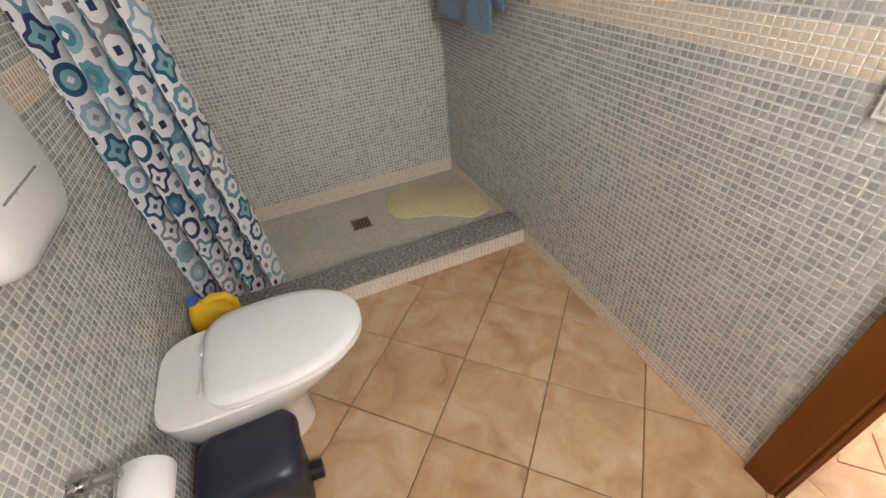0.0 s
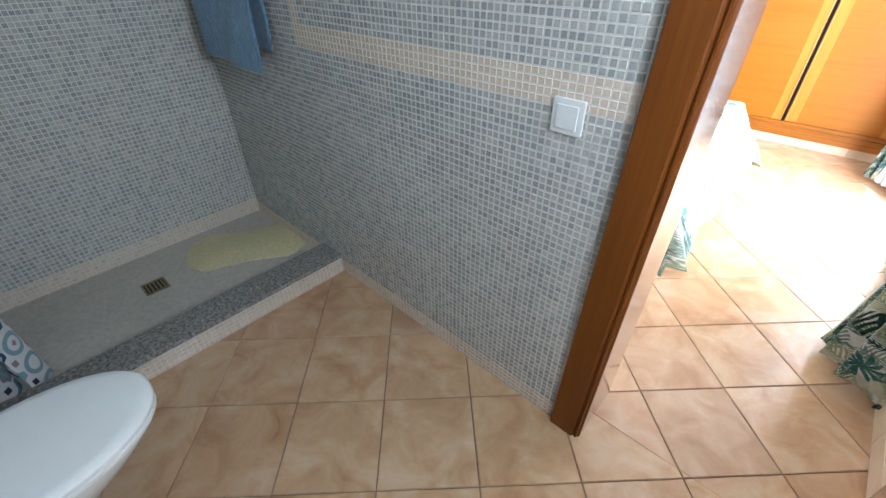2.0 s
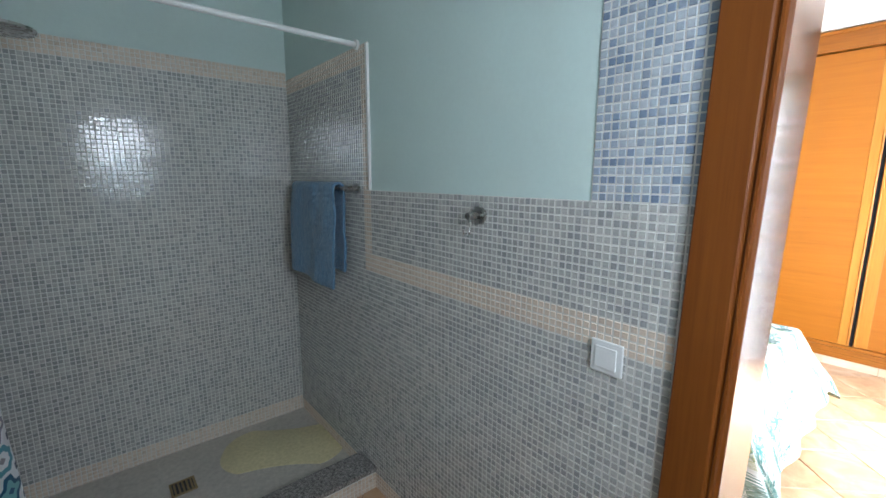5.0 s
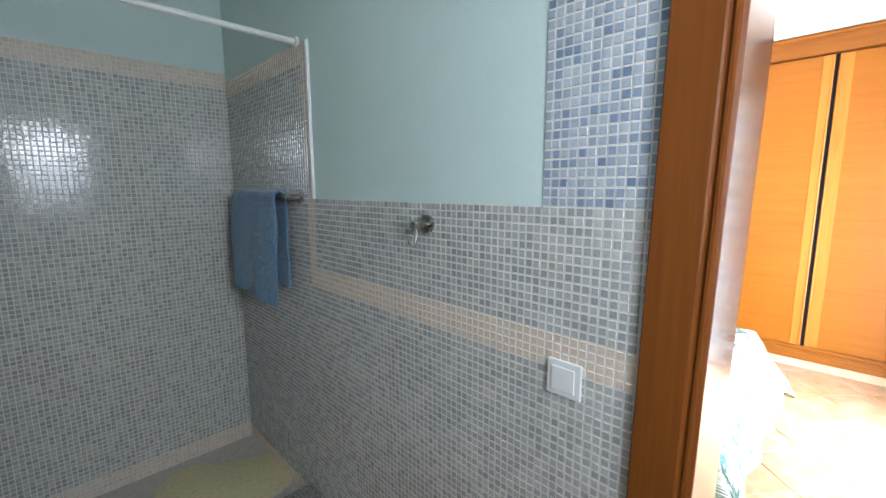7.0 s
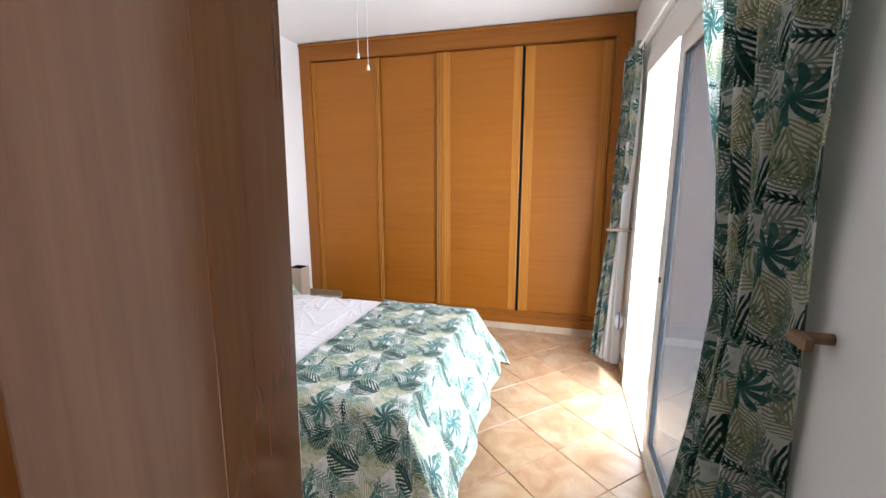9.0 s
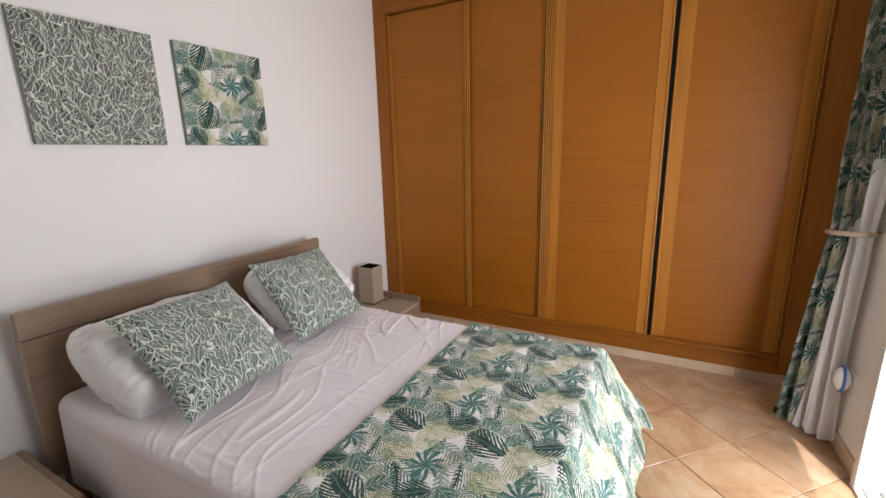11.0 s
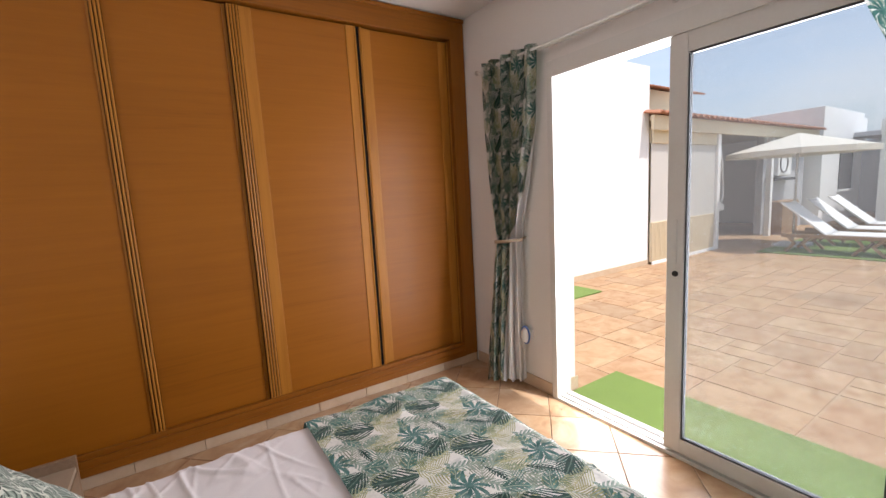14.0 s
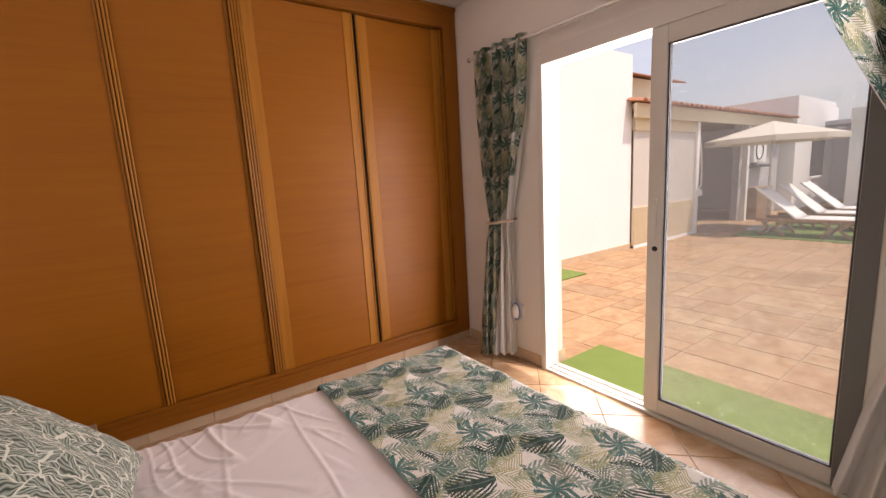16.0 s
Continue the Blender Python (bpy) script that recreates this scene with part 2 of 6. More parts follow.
GREY_OAK = wood("grey_brown_oak", (0.20, 0.13, 0.08), (0.34, 0.235, 0.155), 1, 0.36, 0.25)
TEAK = wood("weathered_teak", (0.22, 0.13, 0.07), (0.38, 0.25, 0.14), 1, 0.6, 0.0)


def mosaic_material(name, lo, mid, hi, single):
    t = Tree(name)
    r = t.chance() if single else t.island()
    c = t.ramp(r, ((0.0, lo), (0.35, mid), (0.7, hi), (1.0, tint(mid, 0.85))))
    n = t.noise(t.where(), 160, 3)
    c = t.mix(1.0, c, t.ramp(n, ((0.3, 0.86), (0.7, 1.0))), "MULTIPLY")
    t.bump(t.noise(t.where(), 70, 2), 0.05, 0.002)
    return t.done(c, 0.14, 0.0, 0.5, 0.45, 0.05)


GREYS = ((0.32, 0.325, 0.315), (0.425, 0.42, 0.395), (0.54, 0.525, 0.485))
BLUES = ((0.17, 0.22, 0.31), (0.32, 0.37, 0.44), (0.48, 0.51, 0.54))
CREAMS = ((0.67, 0.545, 0.42), (0.71, 0.59, 0.465), (0.74, 0.625, 0.505))
M_GREY, M_BLUE, M_CREAM = (mosaic_material(n + "_mosaic", *c, False) for n, c in (("grey", GREYS), ("blue", BLUES), ("cream", CREAMS)))
M_GREY1 = mosaic_material("grey_mosaic_tile", *GREYS, True)


def rustic_tile(name, c1, c2, c3, single=True, low=0.86, gloss=0.25):
    t = Tree(name)
    r = t.chance() if single else t.island()
    p = t.vec("ADD", t.where(), t.vec("SCALE", t.join(r, t.math("MULTIPLY", r, 3.7), 0.0), s=9.0))
    n = t.noise(p, 6.0, 4, 0.6, 0.8)
    c = t.ramp(n, ((0.28, c1), (0.5, c2), (0.72, c3)))
    k = t.ramp(r, ((0.0, tuple(low * q for q in (1.0, 1.02, 1.06))), (0.25, (0.96, 0.90, 0.88)), (0.6, (1.0, 0.98, 0.94)), (1.0, (1.0, 1.0, 1.0))))
    c = t.mix(1.0, c, k, "MULTIPLY")
    c = t.mix(t.math("MULTIPLY", t.noise(p, 60, 4), 0.25), c, tint(c1, 0.8))
    t.bump(t.noise(p, 30, 3), 0.15, 0.002)
    return t.done(c, t.math("MULTIPLY_ADD", n, 0.2, 0.22 if gloss > 0.2 else 0.68), 0.0, 0.5 if gloss > 0.2 else 0.2, gloss, 0.24)


FLOOR_TILE = rustic_tile("rustic_floor_tile", (0.39, 0.22, 0.11), (0.53, 0.35, 0.20), (0.62, 0.47, 0.325))
SKIRT_TILE = rustic_tile("skirting_tile", (0.56, 0.42, 0.28), (0.62, 0.49, 0.35), (0.68, 0.56, 0.42))
PAVER = rustic_tile("terracotta_paver", (0.345, 0.205, 0.11), (0.43, 0.29, 0.17), (0.50, 0.365, 0.235), True, 0.78, 0.0)
PAVER_FAR = rustic_tile("terracotta_paver_far", (0.345, 0.205, 0.11), (0.43, 0.29, 0.17), (0.50, 0.365, 0.235), False, 0.78, 0.0)
TURF = plain("artificial_grass", (0.155, 0.235, 0.05), 0.9, fine=(420, 0.35), broad=(5, 0.1), relief=(500, 1.0))


def granite():
    t = Tree("grey_granite")
    n = t.noise(t.where(), 75, 6, 0.85)
    c = t.ramp(n, ((0.38, (0.04, 0.038, 0.036)), (0.46, (0.16, 0.15, 0.14)), (0.56, (0.31, 0.29, 0.27)), (0.66, (0.50, 0.47, 0.44))))
    return t.done(c, 0.28, 0, 0.5, 0.2)


GRANITE = granite()
TRAY = plain("grey_stone_tray", (0.59, 0.545, 0.475), 0.55, fine=(48, 0.16), broad=(3, 0.14), relief=(150, 0.15))
RUBBER_MAT = plain("pale_yellow_rubber", (0.68, 0.60, 0.35), 0.5, fine=(55, 0.14), broad=(6, 0.08), relief=(200, 0.2))


def terry():
    t = Tree("blue_terry")
    n = t.noise(t.where(), 130, 3, 0.7)
    c = t.ramp(n, ((0.3, (0.04, 0.105, 0.19)), (0.55, (0.11, 0.22, 0.34)), (0.75, (0.21, 0.35, 0.48))))
    t.bump(n, 0.9, 0.006)
    return t.done(c, 0.95, sheen=0.4)


TERRY = terry()


# pale haze over the view is mixed in as translucent white
def glass(name, clear, rough=0.0, veil=0.05):
    t = Tree(name)
    out = t.n["Material Output"]
    tr, gl, mx, fr = t.n.new("ShaderNodeBsdfTransparent"), t.n.new("ShaderNodeBsdfGlossy"), t.n.new("ShaderNodeMixShader"), t.n.new("ShaderNodeFresnel")
    df, md = t.n.new("ShaderNodeBsdfTranslucent"), t.n.new("ShaderNodeMixShader")
    df.inputs[0].default_value = (0.85, 0.85, 0.85, 1)
    t.put(md.inputs[0], t.math("MULTIPLY_ADD", t.noise(t.where(), 1.5, 3), 0.5 * veil, 0.75 * veil))
    tr.inputs[0].default_value, gl.inputs["Roughness"].default_value, fr.inputs[0].default_value = (*clear, 1), rough, 1.5
    t.l.new(fr.outputs[0], mx.inputs[0]), t.l.new(tr.outputs[0], mx.inputs[1]), t.l.new(gl.outputs[0], mx.inputs[2])
    t.l.new(mx.outputs[0], md.inputs[1]), t.l.new(df.outputs[0], md.inputs[2]), t.l.new(md.outputs[0], out.inputs[0])
    return t.m


PANE = glass("door_glass", (0.80, 0.825, 0.835), veil=0.011)
FROST = plain("frosted_glass", (0.82, 0.87, 0.88), 0.5, through=0.8)


CLOTH_A, CLOTH_B = 0.335, 0.29       # repeat of the tropical print


def tropical(name, base=(0.78, 0.755, 0.70), through=0.0):
    """A repeating cloth print: a split leaf, a palm star, olive fans, soft teal leaves, ferns and fine grass."""
    t = Tree(name)
    raw = t.uv()
    wob = t.vec("SCALE", t.join(t.noise(raw, 14, 2), t.noise(t.vec("ADD", raw, (3.0, 8.0, 0.0)), 14, 2)), s=0.016)
    uv = t.vec("ADD", raw, wob)
    wash = t.noise(uv, 38, 3, 0.6)
    c = t.mix(t.ramp(t.noise(uv, 22, 3), ((0.52, 0.0), (0.66, 0.6))), base, (0.44, 0.46, 0.42))

    def place(a, b, turn, bow=0.0):
        q = t.vec("SUBTRACT", uv, (a, b, 0.0))
        q = t.vec("MULTIPLY", q, (1 / CLOTH_A, 1 / CLOTH_B, 0.0))
        q = t.vec("SUBTRACT", t.vec("FRACTION", t.vec("ADD", q, (0.5, 0.5, 0.0))), (0.5, 0.5, 0.0))
        d = t.split(t.vec("MULTIPLY", q, (CLOTH_A, CLOTH_B, 0.0)))
        co, si = math.cos(radians(turn)), math.sin(radians(turn))
        u = t.math("ADD", t.math("MULTIPLY", d[0], co), t.math("MULTIPLY", d[1], si))
        w = t.math("SUBTRACT", t.math("MULTIPLY", d[1], co), t.math("MULTIPLY", d[0], si))
        if bow:
            w = t.math("ADD", w, t.math("MULTIPLY", t.math("MULTIPLY", u, u), bow))
        return u, w

    def blade(u, w, length, width, ribs=0.0, thr=0.0, core=0.0, skew=0.9, bulge=1.0):
        """A leaf along u with slits between its ribs."""
        length, width, ribs = length * 1.22, width * 1.28, ribs * 0.9
        aw = t.math("ABSOLUTE", w)
        e = t.math("DIVIDE", u, length)
        env = t.math("MULTIPLY", t.math("POWER", t.math("MAXIMUM", t.math("SUBTRACT", 1.0, t.math("MULTIPLY", e, e)), 0.0), bulge), width)
        body = t.math("LESS_THAN", aw, env)
        if ribs:
            wave = t.math("SINE", t.math("MULTIPLY", t.math("SUBTRACT", u, t.math("MULTIPLY", aw, skew)), ribs))
            solid = t.math("MAXIMUM", t.math("GREATER_THAN", wave, thr), t.math("LESS_THAN", aw, t.math("MULTIPLY", env, core)))
            body = t.math("MULTIPLY", body, solid)
        return body, aw

    def paint(c, body, dark, light, rib=None, alpha=1.0, pale=None):
        k = t.ramp(wash, ((0.35, 0.0), (0.65, 1.0)))
        col = t.mix(k, dark, light)
        if rib is not None:
            col = t.mix(t.math("LESS_THAN", rib, 0.0016), col, pale or (0.33, 0.40, 0.30))
        return t.mix(t.math("MULTIPLY", body, alpha), c, col)

    OLIVE, STRAW = ((0.14, 0.17, 0.05), (0.30, 0.32, 0.12)), ((0.28, 0.28, 0.09), (0.48, 0.46, 0.20))
    TEAL, SAGE = ((0.020, 0.095, 0.078), (0.080, 0.225, 0.188)), ((0.10, 0.20, 0.155), (0.28, 0.37, 0.30))
    DEEP = ((0.005, 0.032, 0.025), (0.018, 0.078, 0.060))
    BROWN = ((0.13, 0.17, 0.11), (0.29, 0.32, 0.23))
    # pale undergrowth, then grass strokes
    for a, b, turn, ln, wd in ((0.07, 0.20, 70, 0.085, 0.022), (0.26, 0.02, 130, 0.075, 0.022), (0.20, 0.235, 20, 0.08, 0.018), (0.30, 0.20, 95, 0.06, 0.020)):
        u, w = place(a, b, turn, 2.5)
        body, aw = blade(u, w, ln, wd, 420, -0.3, 0.2, 0.9)
        c = paint(c, body, *SAGE, aw, 0.9)
    for a, b, turn, ln, wd, ribs, cols in ((0.115, 0.235, 150, 0.075, 0.034, 520, BROWN), (0.235, 0.055, 35, 0.085, 0.036, 500, BROWN), (0.285, 0.145, 110, 0.07, 0.034, 540, TEAL), (0.20, 0.10, 70, 0.07, 0.034, 480, TEAL),
                                           (0.06, 0.115, 40, 0.07, 0.032, 520, STRAW), (0.32, 0.255, 10, 0.065, 0.03, 520, OLIVE), (0.175, 0.01, 160, 0.07, 0.03, 540, TEAL), (0.09, 0.02, 60, 0.06, 0.03, 520, BROWN), (0.25, 0.25, 140, 0.065, 0.03, 500, BROWN)):
        u, w = place(a, b, turn, -2.0)
        body, aw = blade(u, w, ln, wd, ribs, 0.15, 0.06, 1.2)
        c = paint(c, body, *cols, aw, 0.95)
    # olive fans
    for a, b, turn, ln, wd in ((0.135, 0.055, 250, 0.062, 0.044), (-0.012, 0.145, 285, 0.055, 0.034), (0.30, 0.075, 200, 0.045, 0.026)):
        u, w = place(a, b, turn)
        body, aw = blade(u, w, ln, wd, 520, 0.05, 0.08, 1.6)
        c = paint(c, body, *(STRAW if wd > 0.03 else OLIVE), aw, 0.95, (0.55, 0.51, 0.33))
    # long curved teal leaves and soft round ones
    for a, b, turn, ln, wd, bow, cols in ((0.225, 0.165, 20, 0.062, 0.011, 6.0, TEAL), (0.245, 0.205, 60, 0.055, 0.011, -7.0, SAGE), (0.085, 0.155, 155, 0.055, 0.012, -6.0, TEAL), (0.232, -0.022, 60, 0.040, 0.026, 2.0, TEAL),
                                          (0.275, 0.075, 140, 0.048, 0.020, 3.0, TEAL), (0.095, 0.02, 115, 0.044, 0.016, 4.0, SAGE), (0.17, 0.115, 95, 0.03, 0.012, 0.0, TEAL), (0.06, 0.255, 30, 0.04, 0.014, 4.0, TEAL)):
        u, w = place(a, b, turn, bow)
        body, aw = blade(u, w, ln, wd, 330, -0.55, 0.22, 1.1)
        c = paint(c, body, *cols, aw, 0.92)
    # dark ferns
    for a, b, turn, ln, wd in ((0.227, 0.105, 38, 0.050, 0.012), (0.155, 0.265, 10, 0.042, 0.010)):
        u, w = place(a, b, turn, 1.5)
        body, aw = blade(u, w, ln, wd, 620, -0.1, 0.25, 0.8)
        c = paint(c, body, *DEEP)
    # palm star
    u, w = place(0.152, 0.161, 12)
    rad = t.vec("LENGTH", t.join(u, t.math("MULTIPLY", w, 1.25)))
    th = t.math("ADD", t.math("ARCTAN2", w, u), t.math("MULTIPLY", rad, 7.0))
    lobe = t.math("POWER", t.math("ABSOLUTE", t.math("COSINE", t.math("MULTIPLY", th, 5.0))), 1.2)
    c = paint(c, t.math("LESS_THAN", rad, t.math("MULTIPLY_ADD", lobe, 0.058, 0.012)), (0.022, 0.105, 0.095), (0.085, 0.215, 0.19))
    # split leaf
    for a, b, turn, ln, wd, ribs in ((0.0, -0.003, 248, 0.060, 0.046, 330), (0.262, 0.178, 300, 0.044, 0.034, 400)):
        u, w = place(a, b, turn, 1.2)
        body, aw = blade(u, w, ln, wd, ribs, -0.25, 0.30, 1.5, 0.5)
        c = paint(c, body, *DEEP, aw, 1.0, (0.12, 0.20, 0.15))
    c = t.mix(1.0, c, t.ramp(t.noise(uv, 90, 3), ((0.3, 0.86), (0.7, 1.0))), "MULTIPLY")
    c = t.mix(t.ramp(t.noise(t.vec("ADD", uv, (9.0, 2.0, 0.0)), 30, 4, 0.65), ((0.52, 0.0), (0.74, 0.25))), c, (0.50, 0.53, 0.47))
    t.bump(t.noise(t.where(), 900, 2), 0.12, 0.001)
    return t.done(c, 0.88, sheen=0.1, through=through)


def veined_leaves(name, ground=(0.17, 0.215, 0.175), size=1.0):
    """Slender upright leaves with pale outlines and ribs and dark feather strokes."""
    t = Tree(name)
    uv = t.uv()
    k = 29.0 * size
    p = t.vec("ADD", uv, t.vec("SCALE", t.join(t.noise(uv, 16, 2), t.noise(t.vec("ADD", uv, (5.0, 3.0, 0.0)), 16, 2)), s=0.06))
    c, lines = None, None
    for layer, (lean, shift) in enumerate(((0.35, (0.0, 0.0)), (-0.45, (3.3, 1.7)))):
        x, y, z = t.split(p)
        q = t.join(t.math("ADD", t.math("MULTIPLY_ADD", y, lean, shift[0]), x), t.math("MULTIPLY_ADD", y, 0.52, shift[1]))
        v, e = t.n.new("ShaderNodeTexVoronoi"), t.n.new("ShaderNodeTexVoronoi")
        v.voronoi_dimensions = e.voronoi_dimensions = "2D"
        e.feature = "DISTANCE_TO_EDGE"
        for n in (v, e):
            t.put(n.inputs["Vector"], q), t.put(n.inputs["Scale"], k)
        d = t.split(t.vec("SCALE", t.vec("SUBTRACT", q, v.outputs["Position"]), s=k))
        r = t.split(v.outputs["Color"])
        mid = t.math("ADD", d[0], t.math("MULTIPLY", t.math("SUBTRACT", r[0], 0.5), t.math("MULTIPLY", d[1], 1.4)))
        aw = t.math("ABSOLUTE", mid)
        wave = t.math("SINE", t.math("MULTIPLY", t.math("SUBTRACT", d[1], t.math("MULTIPLY", aw, 0.8)), 24.0))
        leaf = t.mix(t.ramp(r[1], ((0.0, 0.0), (1.0, 1.0))), ground, tint(ground, 1.35))
        leaf = t.mix(t.ramp(wave, ((0.35, 0.0), (0.6, 1.0))), leaf, tint(ground, 0.28))
        leaf = t.mix(t.ramp(t.math("MULTIPLY", wave, -1.0), ((0.80, 0.0), (0.92, 0.6))), leaf, (0.46, 0.49, 0.42))
        line = t.math("MAXIMUM", t.math("LESS_THAN", aw, 0.035), t.math("LESS_THAN", e.outputs["Distance"], 0.042))
        if layer == 0:
            c, lines = leaf, line
        else:
            over = t.math("GREATER_THAN", r[2], 0.5)
            c = t.mix(over, c, leaf)
            lines = t.math("ADD", t.math("MULTIPLY", lines, t.math("SUBTRACT", 1.0, over)), t.math("MULTIPLY", line, over))
    c = t.mix(lines, c, (0.62, 0.635, 0.55))
    t.bump(t.noise(t.where(), 800, 2), 0.15, 0.001)
    return t.done(c, 0.88, sheen=0.15)


def medallions(name):
    """White cloth with stars, octagons and discs in teal, navy, aqua and mauve, and small navy squares between."""
    t = Tree(name)
    white = (0.80, 0.80, 0.81)
    uv = t.vec("SCALE", t.uv(), s=8.6)
    cell = t.vec("FLOOR", uv)
    d = t.split(t.vec("SUBTRACT", t.vec("FRACTION", uv), (0.5, 0.5, 0.0)))
    wn = t.n.new("ShaderNodeTexWhiteNoise")
    wn.noise_dimensions = "2D"
    t.put(wn.inputs["Vector"], cell)
    ch = t.split(wn.outputs["Color"])
    rad = t.vec("LENGTH", t.join(d[0], d[1]))
    th = t.math("ARCTAN2", d[1], d[0])
    star = t.math("MULTIPLY", t.math("COSINE", t.math("MULTIPLY", th, 4.0)), t.math("MULTIPLY", t.math("GREATER_THAN", ch[1], 0.55), -0.30))
    eight = t.math("MULTIPLY", t.math("COSINE", t.math("MULTIPLY", th, 8.0)), t.math("MULTIPLY", t.math("LESS_THAN", ch[1], 0.35), 0.07))
    rr = t.math("MULTIPLY", rad, t.math("ADD", t.math("ADD", 1.0, star), eight))
    pal = ((0.0, (0.006, 0.085, 0.17)), (0.28, (0.27, 0.24, 0.28)), (0.42, (0.26, 0.42, 0.50)), (0.62, (0.010, 0.032, 0.115)), (0.84, (0.10, 0.30, 0.38)))
    pal2 = ((0.0, (0.20, 0.42, 0.44)), (0.25, white), (0.55, (0.05, 0.20, 0.27)), (0.70, (0.55, 0.60, 0.63)), (0.85, white))
    c = t.mix(t.math("LESS_THAN", rr, 0.41), white, t.ramp(ch[0], pal, True))
    c = t.mix(t.math("LESS_THAN", rr, 0.25), c, t.ramp(ch[2], pal2, True))
    dia = t.math("ADD", t.math("ABSOLUTE", d[0]), t.math("ABSOLUTE", d[1]))
    c = t.mix(t.math("LESS_THAN", dia, 0.11), c, t.ramp(ch[1], ((0.0, (0.30, 0.27, 0.29)), (0.4, white), (0.7, (0.03, 0.10, 0.20))), True))
    f = t.split(t.vec("SUBTRACT", t.vec("FRACTION", t.vec("ADD", uv, (0.5, 0.5, 0.0))), (0.5, 0.5, 0.0)))
    sq = t.math("MAXIMUM", t.math("ABSOLUTE", f[0]), t.math("ABSOLUTE", f[1]))
    wn2 = t.n.new("ShaderNodeTexWhiteNoise")
    wn2.noise_dimensions = "2D"
    t.put(wn2.inputs["Vector"], t.vec("FLOOR", t.vec("ADD", uv, (7.5, 0.5, 0.0))))
    c = t.mix(t.math("LESS_THAN", sq, 0.11), c, t.ramp(wn2.outputs["Value"], ((0.0, (0.012, 0.03, 0.085)), (0.6, (0.26, 0.23, 0.25)), (0.8, (0.25, 0.42, 0.45))), True))
    t.bump(t.noise(t.where(), 600, 2), 0.08, 0.001)
    return t.done(c, 0.6, sheen=0.1, through=0.12)


RUNNER = tropical("tropical_leaf_print")
CURTAIN_PRINT = tropical("tropical_curtain_print", (0.86, 0.85, 0.81), through=0.6)
CUSHION_PRINT = veined_leaves("veined_leaf_print")
PICTURE_VEIN = veined_leaves("veined_leaf_picture_print", (0.15, 0.165, 0.14))
SHOWER_PRINT = medallions("medallion_print")


# ---- mesh helpers ----
def box(bm, x0, x1, y0, y1, z0, z1, bevel=0.0, seg=2):
    x0, x1, y0, y1, z0, z1 = min(x0, x1), max(x0, x1), min(y0, y1), max(y0, y1), min(z0, z1), max(z0, z1)
    m = Matrix.Translation(((x0 + x1) / 2, (y0 + y1) / 2, (z0 + z1) / 2)) @ Matrix.Diagonal((x1 - x0, y1 - y0, z1 - z0, 1))
    got = bmesh.ops.create_cube(bm, size=1, matrix=m)
    if bevel:
        edges = {e for v in got["verts"] for e in v.link_edges}
        bmesh.ops.bevel(bm, geom=list(edges), offset=bevel, segments=seg, affect="EDGES", profile=0.5)
    return bm


def tube(bm, pts, r, seg=12, caps=True):
    """A round bar through the points; r is one radius or one for each point."""
    pts = [Vector(p) for p in pts]
    rs = r if isinstance(r, (list, tuple)) else [r] * len(pts)
    rings, side = [], None
    for k, p in enumerate(pts):
        d = (pts[min(k + 1, len(pts) - 1)] - pts[max(k - 1, 0)]).normalized()
        side = (side - d * side.dot(d)).normalized() if side else d.orthogonal().normalized()
        up = d.cross(side)
        rings.append([bm.verts.new(p + (side * math.cos(2 * math.pi * j / seg) + up * math.sin(2 * math.pi * j / seg)) * rs[k]) for j in range(seg)])
    for a, b in zip(rings, rings[1:]):
        for j in range(seg):
            bm.faces.new((a[j], a[(j + 1) % seg], b[(j + 1) % seg], b[j]))
    if caps:
        bm.faces.new(rings[0][::-1]), bm.faces.new(rings[-1])
    return bm


def link(name, bm, material, parent=None, smooth=False, mats=None):
    me = bpy.data.meshes.new(name)
    bm.normal_update()
    bmesh.ops.recalc_face_normals(bm, faces=bm.faces)
    bm.to_mesh(me)
    bm.free()
    me.materials.append(material)
    for extra in mats or ():
        me.materials.append(extra)
    if smooth:
        me.polygons.foreach_set("use_smooth", [True] * len(me.polygons))
        me.set_sharp_from_angle(angle=radians(42))
    ob = new(name, me)
    ob.parent = parent
    return ob


def part(name, bm, material, parent, label="", smooth=False):
    ob = link(name, bm, material, parent, smooth)
    return tagged(ob, label) if label else ob


def boxes(name, material, parent, *dims, bevel=0.0, label=""):
    bm = bmesh.new()
    for d in dims:
        box(bm, *d, bevel=bevel)
    return part(name, bm, material, parent, label)


def thing(name, label, category, group="", kind="", at=(0, 0, 0)):
    ob = new(name)
    ob.empty_display_size = 0.05
    ob.location = at
    return tagged(ob, label, category, group, kind)


def structure(name, material, *dims, bevel=0.0, label="", category="wall"):
    bm = bmesh.new()
    for d in dims:
        box(bm, *d, bevel=bevel)
    return tagged(link(name, bm, material), label, category, kind="structure")


